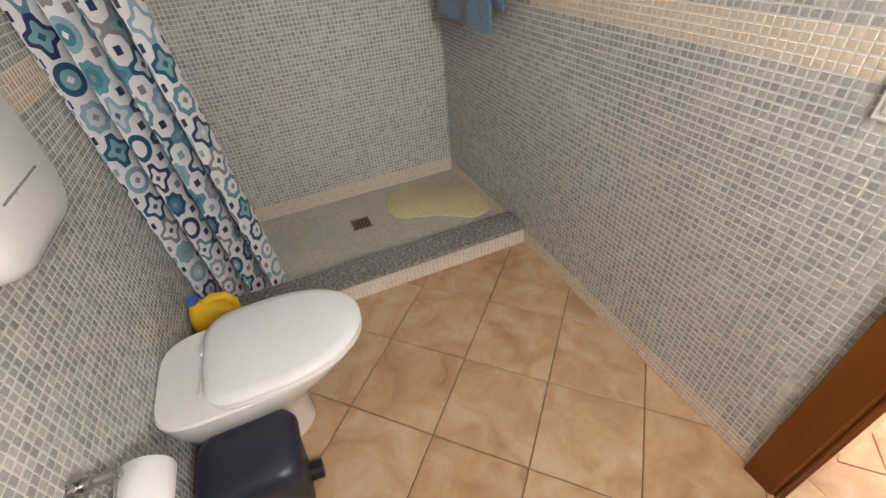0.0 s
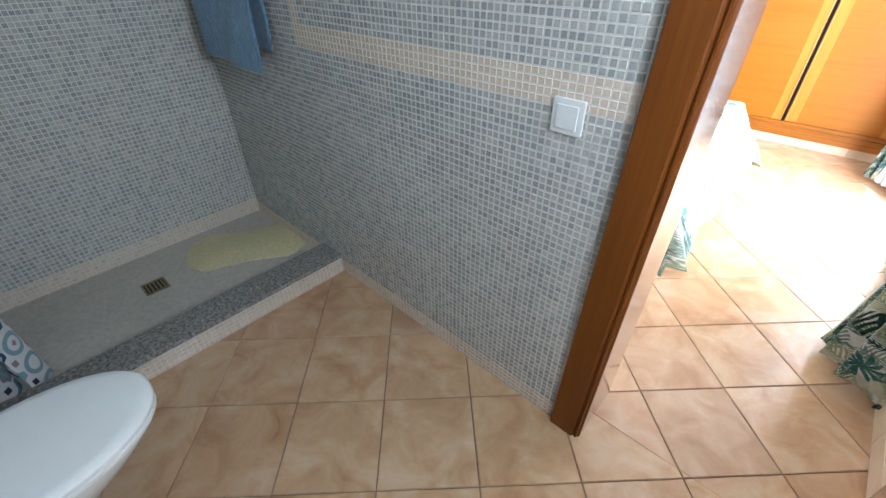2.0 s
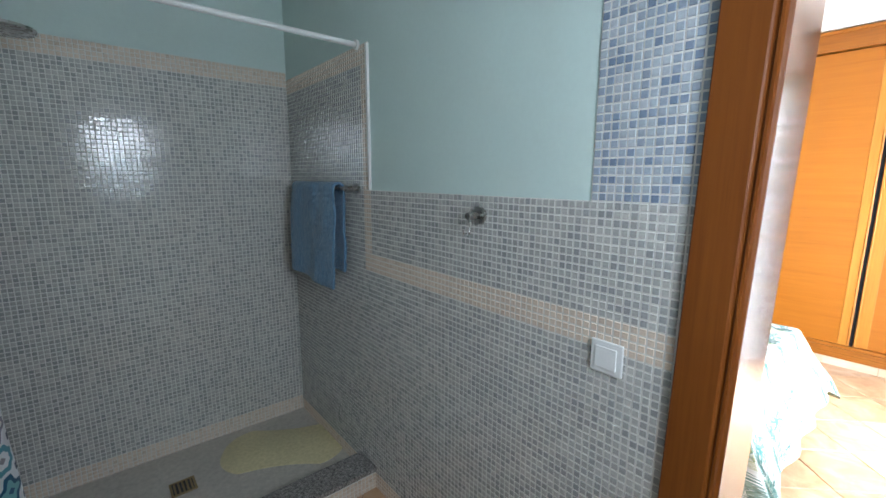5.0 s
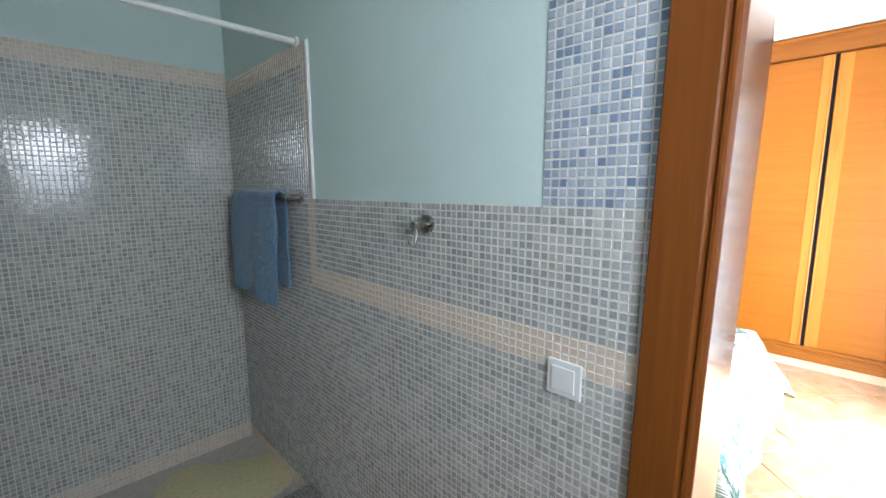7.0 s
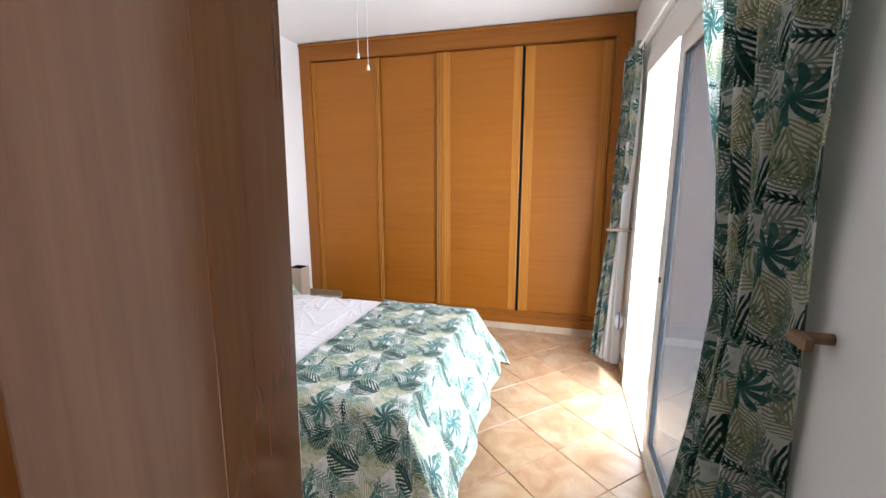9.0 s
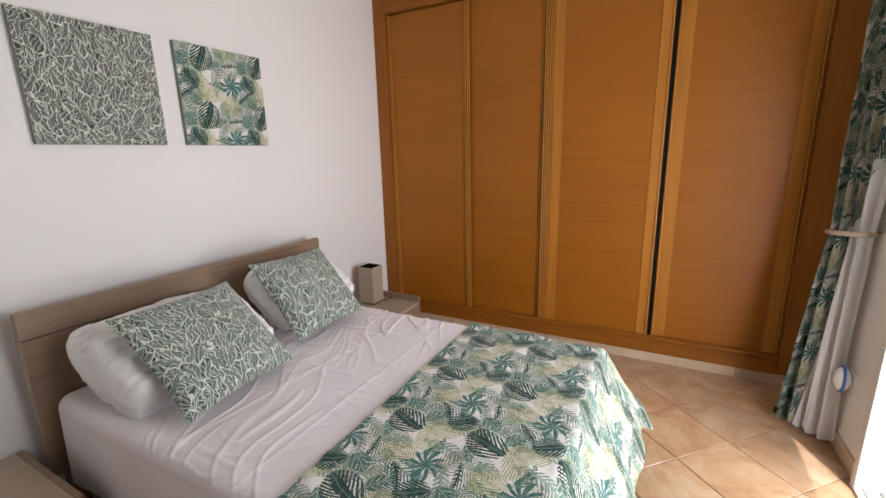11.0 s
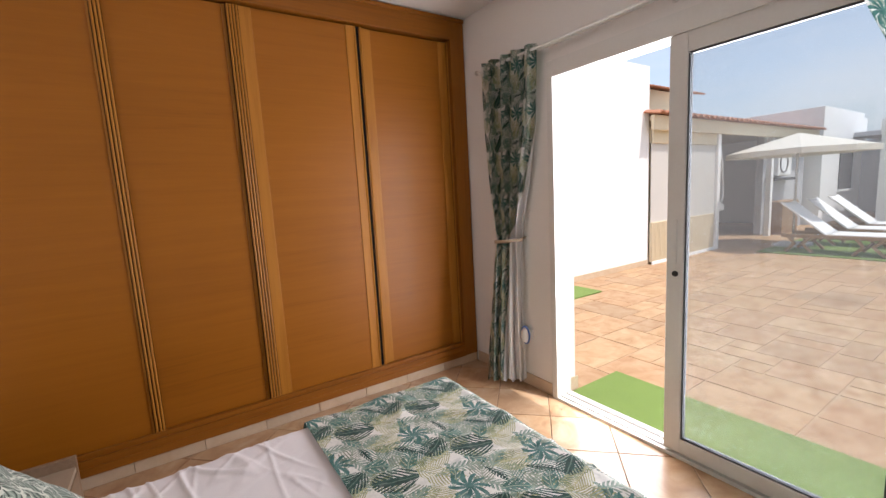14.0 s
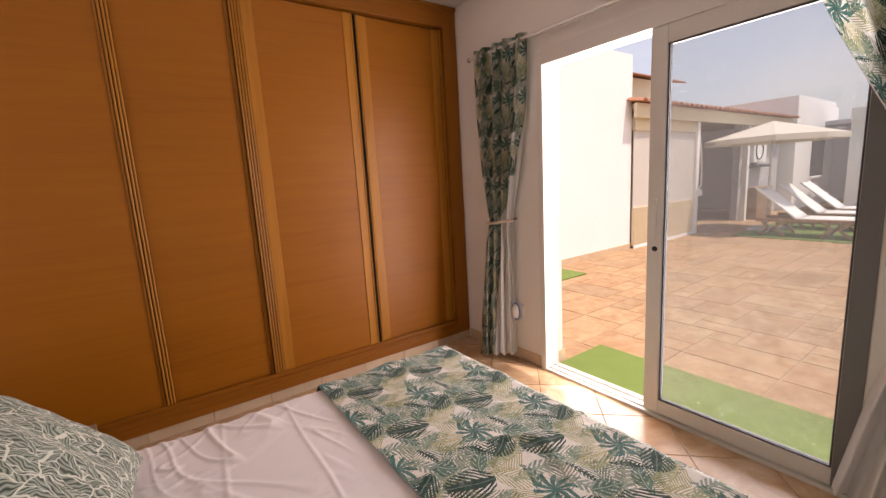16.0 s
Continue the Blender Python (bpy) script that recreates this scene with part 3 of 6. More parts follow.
def sheet_mesh(name, fn, nu, nv, material, parent, uvscale=None, label="", thick=0.0, smooth=True):
    """A cloth of nu by nv cells; fn(u, v) gives its place and its print's place in metres."""
    verts, uvs = [], []
    for j in range(nv + 1):
        for i in range(nu + 1):
            p, q = fn(i / nu, j / nv)
            verts.append(p), uvs.append(q)
    faces = [(j * (nu + 1) + i, j * (nu + 1) + i + 1, (j + 1) * (nu + 1) + i + 1, (j + 1) * (nu + 1) + i) for j in range(nv) for i in range(nu)]
    me = bpy.data.meshes.new(name)
    me.from_pydata(verts, [], faces)
    lay = me.uv_layers.new(name="UVMap")
    loops = np.empty(len(me.loops), dtype=np.int32)
    me.loops.foreach_get("vertex_index", loops)
    lay.data.foreach_set("uv", np.array(uvs, dtype=np.float32)[loops].ravel())
    me.polygons.foreach_set("use_smooth", [smooth] * len(me.polygons))
    me.materials.append(material)
    ob = new(name, me)
    ob.parent = parent
    if thick:
        mod = ob.modifiers.new("thickness", "SOLIDIFY")
        mod.thickness, mod.offset = thick, 0.0
    return tagged(ob, label) if label else ob


def n2(x, y, s=1.0, k=0.0):
    return noise.noise(Vector((x * s, y * s, k)))


# ---- large structure ----
XW, XE, XO = -2.20, 0.825, 1.03           # bedroom west wall, window wall inside, outside
YB, YD, YN = 0.0, 0.23, 3.66              # divider's bath face, bedroom face, wardrobe front
BX, BY = -2.27, -1.57                     # bathroom back and toilet walls
ZC, ZB = 2.69, 2.55                       # ceilings
D0, D1, DH, LEAN = 0.058, 0.74, 2.06, 0.02            # bathroom door opening
S0, S1, SH = 1.09, 2.83, 2.15             # sliding door opening in the window wall

structure("wall_bathroom_north", WALL_GREEN, (BX - 0.2, D0 - 0.02, YB, 0.115, 0, ZC), (D1 + 0.02, XE, YB, 0.115, 0, ZC), (D0 - 0.02, D1 + 0.02, YB, 0.115, DH + 0.02, ZC), label="pale green painted bathroom wall with mosaic tiling")
divider = bpy.data.objects["wall_bathroom_north"]
structure("wall_bedroom_south", WALL_WHITE, (XW - 0.2, D0 - 0.02, 0.115, YD, 0, ZC), (D1 + 0.02, XE, 0.115, YD, 0, ZC), (D0 - 0.02, D1 + 0.02, 0.115, YD, DH + 0.02, ZC), label="plain white painted bedroom wall")
structure("wall_bedroom_west", WALL_WHITE, (XW - 0.2, XW, YD, 4.3, 0, ZC), label="white painted wall behind the bed")
structure("wall_bedroom_north", WALL_WHITE, (XW, XE, 4.3, 4.45, 0, ZC), label="white wall behind the fitted wardrobe")
structure("wall_bedroom_east", WALL_WHITE, (XE, XO, YB, S0, 0, ZC), (XE, XO, S1, 4.45, 0, ZC), (XE, XO, S0, S1, SH, ZC), label="white window wall with a wide terrace door opening")
back = structure("wall_bathroom_west", WALL_GREEN, (BX - 0.2, BX, BY - 0.2, YB, 0, ZC), label="bathroom wall behind the shower with grey mosaic")
side = structure("wall_bathroom_south", WALL_GREEN, (BX, XO, BY - 0.2, BY, 0, ZC), label="mosaic tiled bathroom wall behind the toilet")
W0, W1, WZ0, WZ1 = -0.93, -0.39, 1.18, 2.14
structure("wall_bathroom_east", WALL_GREEN, (XE, XO, BY, W0, 0, ZC), (XE, XO, W1, YB, 0, ZC), (XE, XO, W0, W1, 0, WZ0), (XE, XO, W0, W1, WZ1, ZC), label="pale green bathroom wall with a window")
structure("ceiling_bedroom", CEILING_WHITE, (XW - 0.2, XO, 0.115, 4.45, ZC, ZC + 0.15), label="plain white bedroom ceiling", category="ceiling")
structure("ceiling_bathroom", CEILING_WHITE, (BX, XE, BY, YB, ZB, ZC), (BX - 0.2, XO, BY - 0.2, 0.115, ZC, ZC + 0.15), label="plain white bathroom ceiling", category="ceiling")
floor = structure("floor", GROUT, (BX - 0.2, XO, BY - 0.2, 4.45, -0.12, -0.006), label="rustic terracotta floor tiles laid diagonally with brown joints", category="floor")

# bathroom window
win = thing("window_1", "white framed bathroom window with frosted glass", "window", kind="structure")
boxes("window_frame", FRAME_WHITE, win, (0.90, 0.95, W0, W0 + 0.05, WZ0, WZ1), (0.90, 0.95, W1 - 0.05, W1, WZ0, WZ1), (0.90, 0.95, W0 + 0.05, W1 - 0.05, WZ0, WZ0 + 0.05), (0.90, 0.95, W0 + 0.05, W1 - 0.05, WZ1 - 0.05, WZ1))
pane = boxes("pane", FROST, win, (0.92, 0.926, W0 + 0.05, W1 - 0.05, WZ0 + 0.05, WZ1 - 0.05))
pane.visible_shadow = False

# bathroom door casing
casing = thing("door_1", "dark reddish brown varnished wooden door frame", "door frame", kind="structure")


def moulding(name, x_flat0, x_flat1, x_edge, parent):
    """A flat casing board with beads towards the opening, lengthwise along z."""
    s = 1 if x_edge > x_flat0 else -1
    prof = [(x_flat0, 0.0), (x_flat0, -0.020), (x_flat0 + s * 0.003, -0.023), (x_flat1 - s * 0.004, -0.023), (x_flat1, -0.020), (x_flat1 + s * 0.002, -0.014), (x_flat1 + s * 0.005, -0.014),
            (x_flat1 + s * 0.008, -0.018), (x_flat1 + s * 0.013, -0.018), (x_flat1 + s * 0.016, -0.010), (x_edge, -0.006), (x_edge, 0.0)]
    bm = bmesh.new()
    lo = [bm.verts.new((x, y, 0.0)) for x, y in prof]
    hi = [bm.verts.new((x + (LEAN * (DH + 0.06) if s > 0 else 0), y, DH + 0.06)) for x, y in prof]
    for k in range(len(prof)):
        bm.faces.new((lo[k], lo[(k + 1) % len(prof)], hi[(k + 1) % len(prof)], hi[k]))
    bm.faces.new(lo), bm.faces.new(hi[::-1])
    return part(name, bm, MAHOGANY, parent)


def leaning_boards(name, *dims):
    """Boards of the frame's slightly out-of-plumb side."""
    bm = bmesh.new()
    for d in dims:
        box(bm, *d, bevel=0.0015)
    for v in bm.verts:
        v.co.x += LEAN * v.co.z
    return part(name, bm, MAHOGANY_JAMB, casing)


moulding("casing_board", -0.051, 0.036, D0, casing)
moulding("casing_board", D1 + 0.085, D1 + 0.022, D1, casing)
boxes("head_board", MAHOGANY, casing, (D0, D1, -0.022, 0.0, DH, DH + 0.06), bevel=0.003)
leaning_boards("jamb", (D0 - 0.03, D0, 0.0, 0.128, 0, DH), (D0 - 0.03, D0 - 0.002, 0.131, YD, 0, DH))
boxes("jamb", MAHOGANY_JAMB, casing, (D1, D1 + 0.018, 0.0, 0.128, 0, DH), (D1 + 0.002, D1 + 0.018, 0.131, YD, 0, DH), bevel=0.0015)
boxes("head_jamb", MAHOGANY_JAMB, casing, (D0, D1, 0.0, YD, DH, DH + 0.018))


# ---- wardrobe ----
def wardrobe():
    w = thing("fitted_wardrobe", "floor to ceiling honey wood wardrobe with four sliding doors", "wardrobe", at=(0, 0, 0))
    y = YN
    x0, x1, xi0, xi1 = XW + 0.003, 0.815, -2.085, 0.69
    boxes("carcass", OAK_DARK, w, (x0, x1, y + 0.10, 4.28, 0.07, ZC - 0.02), label="dark wardrobe interior behind the doors")
    boxes("frame_upright", OAK_DARK_V, w, (x0, xi0, y, y + 0.10, 0.07, ZC - 0.01), bevel=0.003)
    boxes("frame_upright", OAK_DARK_V, w, (xi1, x1, y, y + 0.10, 0.07, ZC - 0.01), bevel=0.003)
    boxes("top_rail", OAK_DARK, w, (xi0, xi1, y, y + 0.10, 2.525, ZC - 0.01), bevel=0.003)
    boxes("top_moulding", OAK_DARK, w, (x0, x1, y - 0.014, y, 2.655, ZC - 0.01), bevel=0.003)
    boxes("bottom_rail", OAK_DARK, w, (xi0, xi1, y, y + 0.10, 0.07, 0.155), bevel=0.003)
    boxes("bottom_moulding", OAK_DARK, w, (xi0, xi1, y - 0.008, y, 0.07, 0.115), bevel=0.003)
    boxes("door_track", OAK_DARK, w, (xi0, xi1, y + 0.012, y + 0.1, 0.155, 0.182), bevel=0.003)
    # doors: left edge, right edge, depth, left stile, right stile
    for a, b, dy, ls, rs in ((xi0, -1.392, 0.028, 0.035, 0.03), (-1.388, -0.772, 0.040, 0.0, 0.055), (-0.752, -0.043, 0.026, 0.075, 0.070), (-0.021, xi1, 0.040, 0.085, 0.085)):
        door = boxes("door", OAK_H, w, (a + ls, b - rs, y + dy + 0.006, y + dy + 0.024, 0.183, 2.515), bevel=0.001)
        for e0, e1 in ((a, a + ls), (b - rs, b)):
            if e1 - e0 > 0.01:
                boxes("stile", OAK_V, door, (e0, e1, y + dy, y + dy + 0.026, 0.183, 2.515), bevel=0.002)
    # upright beads between the doors
    for xs in ((-2.075, -2.058), (-1.402, -1.385, -1.370), (-0.800, -0.784, -0.768, -0.752), (-0.051, -0.011), (0.672,)):
        for x in xs:
            bm = bmesh.new()
            tube(bm, [(x, y + 0.024, 0.184), (x, y + 0.024, 2.514)], 0.006, 8)
            part("bead", bm, OAK_V, w, smooth=True)
    for g0, g1 in ((-2.084, -2.050), (-1.412, -1.362), (-0.812, -0.742), (0.664, 0.680)):
        boxes("groove", GROOVE, w, (g0, g1, y + 0.026, y + 0.0275, 0.184, 2.514), label="dark groove between door beads")
    # black strip: the shadow in the door gap put in as colour
    boxes("gap_shade", BLACK_MATT, w, (-0.043, -0.021, y + 0.034, y + 0.038, 0.183, 2.515), label="black strip painted as the shadow gap between two doors")
    return w


wardrobe()

# skirting tiles
skirt = thing("baseboard", "beige ceramic skirting tiles along the bedroom walls", "baseboard", kind="structure")


def skirting(x0, y0, x1, y1, h, nx, ny, t=0.009):
    n = max(1, round(math.hypot(x1 - x0, y1 - y0) / 0.335))
    for k in range(n):
        a, b = k / n, (k + 1) / n
        g = 0.0015 / math.hypot(x1 - x0, y1 - y0)
        xa, ya, xb, yb = x0 + (x1 - x0) * (a + g), y0 + (y1 - y0) * (a + g), x0 + (x1 - x0) * (b - g), y0 + (y1 - y0) * (b - g)
        bm = bmesh.new()
        box(bm, min(xa, xb, xa + nx * t, xb + nx * t), max(xa, xb, xa + nx * t, xb + nx * t), min(ya, yb, ya + ny * t, yb + ny * t), max(ya, yb, ya + ny * t, yb + ny * t), 0.001, h, 0.0015, 1)
        part("tile", bm, SKIRT_TILE, skirt)


skirting(XW + 0.01, YN + 0.012, 0.815, YN + 0.012, 0.069, 0, -1)
structure("trim_wardrobe_base", PAVE_GROUT, (XW, 0.82, YN + 0.02, YN + 0.1, 0, 0.068), label="recessed plinth under the wardrobe", category="trim")
skirting(XE, YD + 0.01, XE, S0 - 0.02, 0.085, -1, 0)
skirting(XE, S1 + 0.02, XE, YN - 0.01, 0.085, -1, 0)
skirting(XW, YD + 0.01, XW, YN - 0.01, 0.085, 1, 0)
skirting(XW + 0.02, YD, D0 - 0.05, YD, 0.085, 0, 1)


# ---- sliding terrace door ----
def bar_frame(name, parent, material, x0, x1, y0, y1, z0, z1, wy0, wy1, wz0, wz1, bevel=0.004, label=""):
    bm = bmesh.new()
    box(bm, x0, x1, y0, y0 + wy0, z0, z1, bevel)
    box(bm, x0, x1, y1 - wy1, y1, z0, z1, bevel)
    box(bm, x0 + 0.001, x1 - 0.001, y0 + wy0, y1 - wy1, z0, z0 + wz0)
    box(bm, x0 + 0.001, x1 - 0.001, y0 + wy0, y1 - wy1, z1 - wz1, z1)
    return part(name, bm, material, parent, label)


slider = thing("door_2", "white aluminium sliding terrace door standing half open", "sliding door", kind="structure")
bar_frame("door_frame", slider, FRAME_WHITE, 0.800, 0.935, S0, S1, 0.0, SH, 0.115, 0.045, 0.018, 0.095)
boxes("track", STEEL, slider, (0.826, 0.834, S0 + 0.045, S1 - 0.045, 0.018, 0.028), (0.880, 0.888, S0 + 0.045, S1 - 0.045, 0.018, 0.028))
px, a, b = 0.810, 1.205, 2.085
leaf = bar_frame("leaf", slider, FRAME_WHITE, px, px + 0.042, a, b, 0.028, 2.0545, 0.075, 0.082, 0.075, 0.085)
# thin added face: the backlit stile's shade put into dark grey
boxes("stile_shade_face", STILE_SHADE, leaf, (px - 0.004, px - 0.0005, a + 0.004, a + 0.073, 0.03, 2.04), bevel=0.001, label="stile face with shade put into its dark grey")
boxes("gasket", GASKET, leaf, (px + 0.008, px + 0.034, a + 0.075, a + 0.083, 0.103, 1.969), (px + 0.008, px + 0.034, b - 0.090, b - 0.082, 0.103, 1.969),
          (px + 0.008, px + 0.034, a + 0.083, b - 0.090, 0.103, 0.111), (px + 0.008, px + 0.034, a + 0.083, b - 0.090, 1.961, 1.969))
pn = boxes("pane", PANE, leaf, (px + 0.018, px + 0.024, a + 0.083, b - 0.090, 0.111, 1.961))
boxes("pull_handle", FRAME_WHITE, leaf, (px - 0.008, px - 0.001, b - 0.052, b - 0.030, 1.0, 1.22), bevel=0.003)
bm = bmesh.new()
tube(bm, [(px - 0.006, b - 0.045, 0.955), (px + 0.0, b - 0.045, 0.955)], 0.014, 14)
part("lock", bm, BLACK_PLASTIC, leaf, smooth=True)
latch = boxes("latch_plate", FRAME_WHITE, slider, (0.790, 0.7995, S0 + 0.082, S0 + 0.110, 0.93, 1.17), bevel=0.003)
boxes("latch", BLACK_PLASTIC, latch, (0.776, 0.789, S0 + 0.088, S0 + 0.104, 1.07, 1.12), bevel=0.004)
boxes("latch_slot", STEEL, latch, (0.787, 0.7895, S0 + 0.091, S0 + 0.101, 0.98, 1.06))
structure("trim_door_sill", FRAME_WHITE, (0.935, 0.952, S0, S1, -0.006, 0.012), label="white door sill", category="trim")


# ---- bedroom things ----
def bed():
    b = thing("double_bed", "double bed with a low grey brown wooden headboard", "bed", at=(-1.2, 1.92, 0))
    off = Vector((1.2, -1.92, 0))

    def p(name, mat, *dims, bevel=0.0, label=""):
        bm = bmesh.new()
        for d in dims:
            box(bm, *d, bevel=bevel)
        bmesh.ops.translate(bm, vec=off, verts=bm.verts)
        return part(name, bm, mat, b, label)

    # leaning headboard with a rounded top board
    for name, prof in (("headboard", [(-2.150, 0.20), (-2.135, 0.55), (-2.116, 0.796), (-2.076, 0.796), (-2.077, 0.79), (-2.092, 0.55), (-2.105, 0.20)]),
                       ("headboard_cap", [(-2.116, 0.799), (-2.108, 0.895), (-2.100, 0.905), (-2.082, 0.905), (-2.070, 0.895), (-2.073, 0.802), (-2.076, 0.799)])):
        bm = bmesh.new()
        lo = [bm.verts.new((x, 1.19, z)) for x, z in prof]
        hi = [bm.verts.new((x, 2.725, z)) for x, z in prof]
        for k in range(len(prof)):
            bm.faces.new((lo[k], lo[(k + 1) % len(prof)], hi[(k + 1) % len(prof)], hi[k]))
        bm.faces.new(lo), bm.faces.new(hi[::-1])
        bmesh.ops.translate(bm, vec=off, verts=bm.verts)
        part(name, bm, GREY_OAK, b)
    for y in (1.27, 2.57):
        p("headboard_post", GREY_OAK, (-2.17, -2.13, y - 0.03, y + 0.03, 0.0, 0.6), bevel=0.003)
    p("side_rail", GREY_OAK, (-2.09, -0.30, 1.27, 1.295, 0.18, 0.30), bevel=0.003)
    p("side_rail", GREY_OAK, (-2.09, -0.30, 2.535, 2.56, 0.18, 0.30), bevel=0.003)
    p("foot_rail", GREY_OAK, (-0.30, -0.275, 1.27, 2.56, 0.18, 0.30), bevel=0.003)
    for x, y in ((-0.34, 1.32), (-0.34, 2.51), (-2.04, 1.32), (-2.04, 2.51)):
        p("leg", GREY_OAK, (x - 0.03, x + 0.03, y - 0.03, y + 0.03, 0.0, 0.18), bevel=0.004)
    p("mattress", SHEET, (-2.08, -0.28, 1.26, 2.57, 0.30, 0.525), bevel=0.05)


bed()

BX0, BX1, BY0, BY1, BZ = -2.06, -0.20, 1.245, 2.585, 0.537


def fold(t, lo, hi, r=0.05):
    """Bends a length t of cloth over the edges lo and hi: place across, and drop."""
    def over(d):
        arc = r * math.pi / 2
        if d < 0:
            return d, 0.0
        if d < arc:
            return r * math.sin(d / r), r * (1 - math.cos(d / r))
        return r, r + d - arc
    if t > (lo + hi) / 2:
        o, z = over(t - (hi - r))
        return hi - r + o, z
    o, z = over(lo + r - t)
    return lo + r - o, z


def draped(name, x_a, x_b, y_a, y_b, lift, nu, nv, material, parent, wrinkle, flare, spread=0.0, label=""):
    def fn(u, v):
        s, t = x_a + (x_b - x_a) * u, y_a + (y_b - y_a) * v
        x, dx = fold(s, -9, BX1 + lift)
        y, dy = fold(t, BY0 - lift, BY1 + lift)
        drop = max(dx, dy) + 0.25 * min(dx, dy)
        z = BZ + lift - drop
        w = wrinkle(s, t)
        out = 0.30 * max(0.0, drop - 0.05)
        hang = min(1.0, max(0.0, drop - 0.04) / 0.3)
        wave = flare * hang * (math.sin(s * 17 + 1.3 * math.sin(t * 5)) * (dy > dx) + math.sin(t * 16 + 1.7 * math.sin(s * 4)) * (dx >= dy) + 0.8)
        if dy > dx:
            y += (wave + spread * out) * (1 if t > 1.9 else -1)
            if dx > 0:
                x += 0.3 * wave + spread * out * dx / dy
        else:
            x += wave + spread * out * 1.7
            if dy > 0:
                y += (0.4 * wave + spread * out * dy / dx) * (1 if t > 1.9 else -1)
        if drop < 0.03:
            z += w
        else:
            x += w * 0.4
        return (x, y, max(z, 0.02)), (1.709 - t, s + 0.723)
    return sheet_mesh(name, fn, nu, nv, material, parent, label=label)


def creases(s, t):
    """Folds that fan out from the pillows, packing creases, and a soft unevenness; flat under the runner."""
    q = s * 0.95 + t * 0.42 + 0.10 * n2(s, t, 2.6, 6.0)
    p = t * 0.85 - s * 0.30 + 0.12 * n2(s, t, 2.2, 16.0)
    a = abs(n2(q * 9.0, p * 1.5, 1.6, 4.0))
    b = abs(n2(p * 9.0, q * 2.2, 1.6, 9.0))
    ridge = 0.0085 * max(0.0, 1 - a * 7.5) ** 1.2 * max(0.0, n2(s, t, 1.9, 2.0) + 0.45)
    ridge += 0.0075 * max(0.0, 1 - b * 8) ** 1.2 * max(0.0, n2(s, t, 2.3, 7.0) + 0.38)
    ridge += 0.005 * max(0.0, 1 - abs(s + 1.30 - 0.10 * (t - 1.9) + 0.01 * n2(s, t, 3, 1)) * 90) * (0.6 + 0.6 * n2(t, s, 2.0, 3.0))
    ridge += 0.003 * max(0.0, 1 - abs(s + 1.02 + 0.008 * n2(s, t, 3, 8)) * 110)
    fade = min(1.0, max(0.0, (-0.88 - s) / 0.06))
    return (ridge + 0.005 * n2(s, t, 3.0, 1.0)) * fade


sheet = tagged(draped("bed_sheet", BX0, BX1 + 0.22, BY0 - 0.36, BY1 + 0.36, 0.004, 380, 320, SHEET, None, creases, 0.006), "creased off-white cotton sheet spread over the bed", "sheet")


def runner_folds(s, t):
    return 0.004 * n2(s, t, 4.0, 3.0) + 0.010 * max(0.0, 1 - abs(t - 2.02 - 0.18 * (s + 0.6)) * 22) * max(0, n2(s, t, 3, 5) + 0.35) + 0.008 * max(0.0, 1 - 9 * abs(n2(s * 0.6, t * 1.6, 3.5, 12)))


runner = tagged(draped("bed_runner", -0.865, BX1 + 0.37, BY0 - 0.44, BY1 + 0.36, 0.016, 130, 230, RUNNER, None, runner_folds, 0.014, 1.0), "green tropical leaf print bed runner across the bed's foot", "bed runner")


def pillow_mesh(name, w, h, thick, material, m, label, category, group="", pinch=0.10, seed=0.0, n=34):
    ex = 9.0 if pinch < 0 else 3.2
    verts, uvs, faces = [], [], []
    for sgn in (1, -1):
        for j in range(n + 1):
            for i in range(n + 1):
                a, b = 2 * i / n - 1, 2 * j / n - 1
                f = max(0.0, (1 - abs(a) ** ex) * (1 - abs(b) ** ex)) ** (0.30 if pinch < 0 else 0.55)
                kx, ky = 1 - pinch * (1 - b * b) * abs(a) ** 3, 1 - pinch * (1 - a * a) * abs(b) ** 3
                if pinch < 0:
                    kx, ky = kx * (1 - 0.08 * (a * b) ** 4), ky * (1 - 0.08 * (a * b) ** 4)
                x, y = a * kx * w / 2, b * ky * h / 2
                z = sgn * thick / 2 * f * (1 + 0.22 * n2(a, b, 1.6, seed + sgn)) + 0.008 * n2(a, b, 4, seed + 3) * f
                if pinch < 0:
                    z += sgn * f * (0.012 * max(0.0, 1 - 5 * abs(n2(a * 0.7, b * 2.2, 1.7, seed + 9))) - 0.010 * max(0.0, 1 - 6 * abs(n2(a * 2.0, b, 1.5, seed + 14))))
                verts.append((x, y, z)), uvs.append((x + seed, y + seed * 0.7 + sgn))
    k = (n + 1) ** 2
    for base, flip in ((0, False), (k, True)):
        for j in range(n):
            for i in range(n):
                q = (base + j * (n + 1) + i, base + j * (n + 1) + i + 1, base + (j + 1) * (n + 1) + i + 1, base + (j + 1) * (n + 1) + i)
                faces.append(q[::-1] if flip else q)
    me = bpy.data.meshes.new(name)
    me.from_pydata(verts, [], faces)
    lay = me.uv_layers.new(name="UVMap")
    loops = np.empty(len(me.loops), dtype=np.int32)
    me.loops.foreach_get("vertex_index", loops)
    lay.data.foreach_set("uv", np.array(uvs, dtype=np.float32)[loops].ravel())
    me.polygons.foreach_set("use_smooth", [True] * len(me.polygons))
    me.materials.append(material)
    ob = new(name, me)
    ob.matrix_world = m
    return tagged(ob, label, category, group)


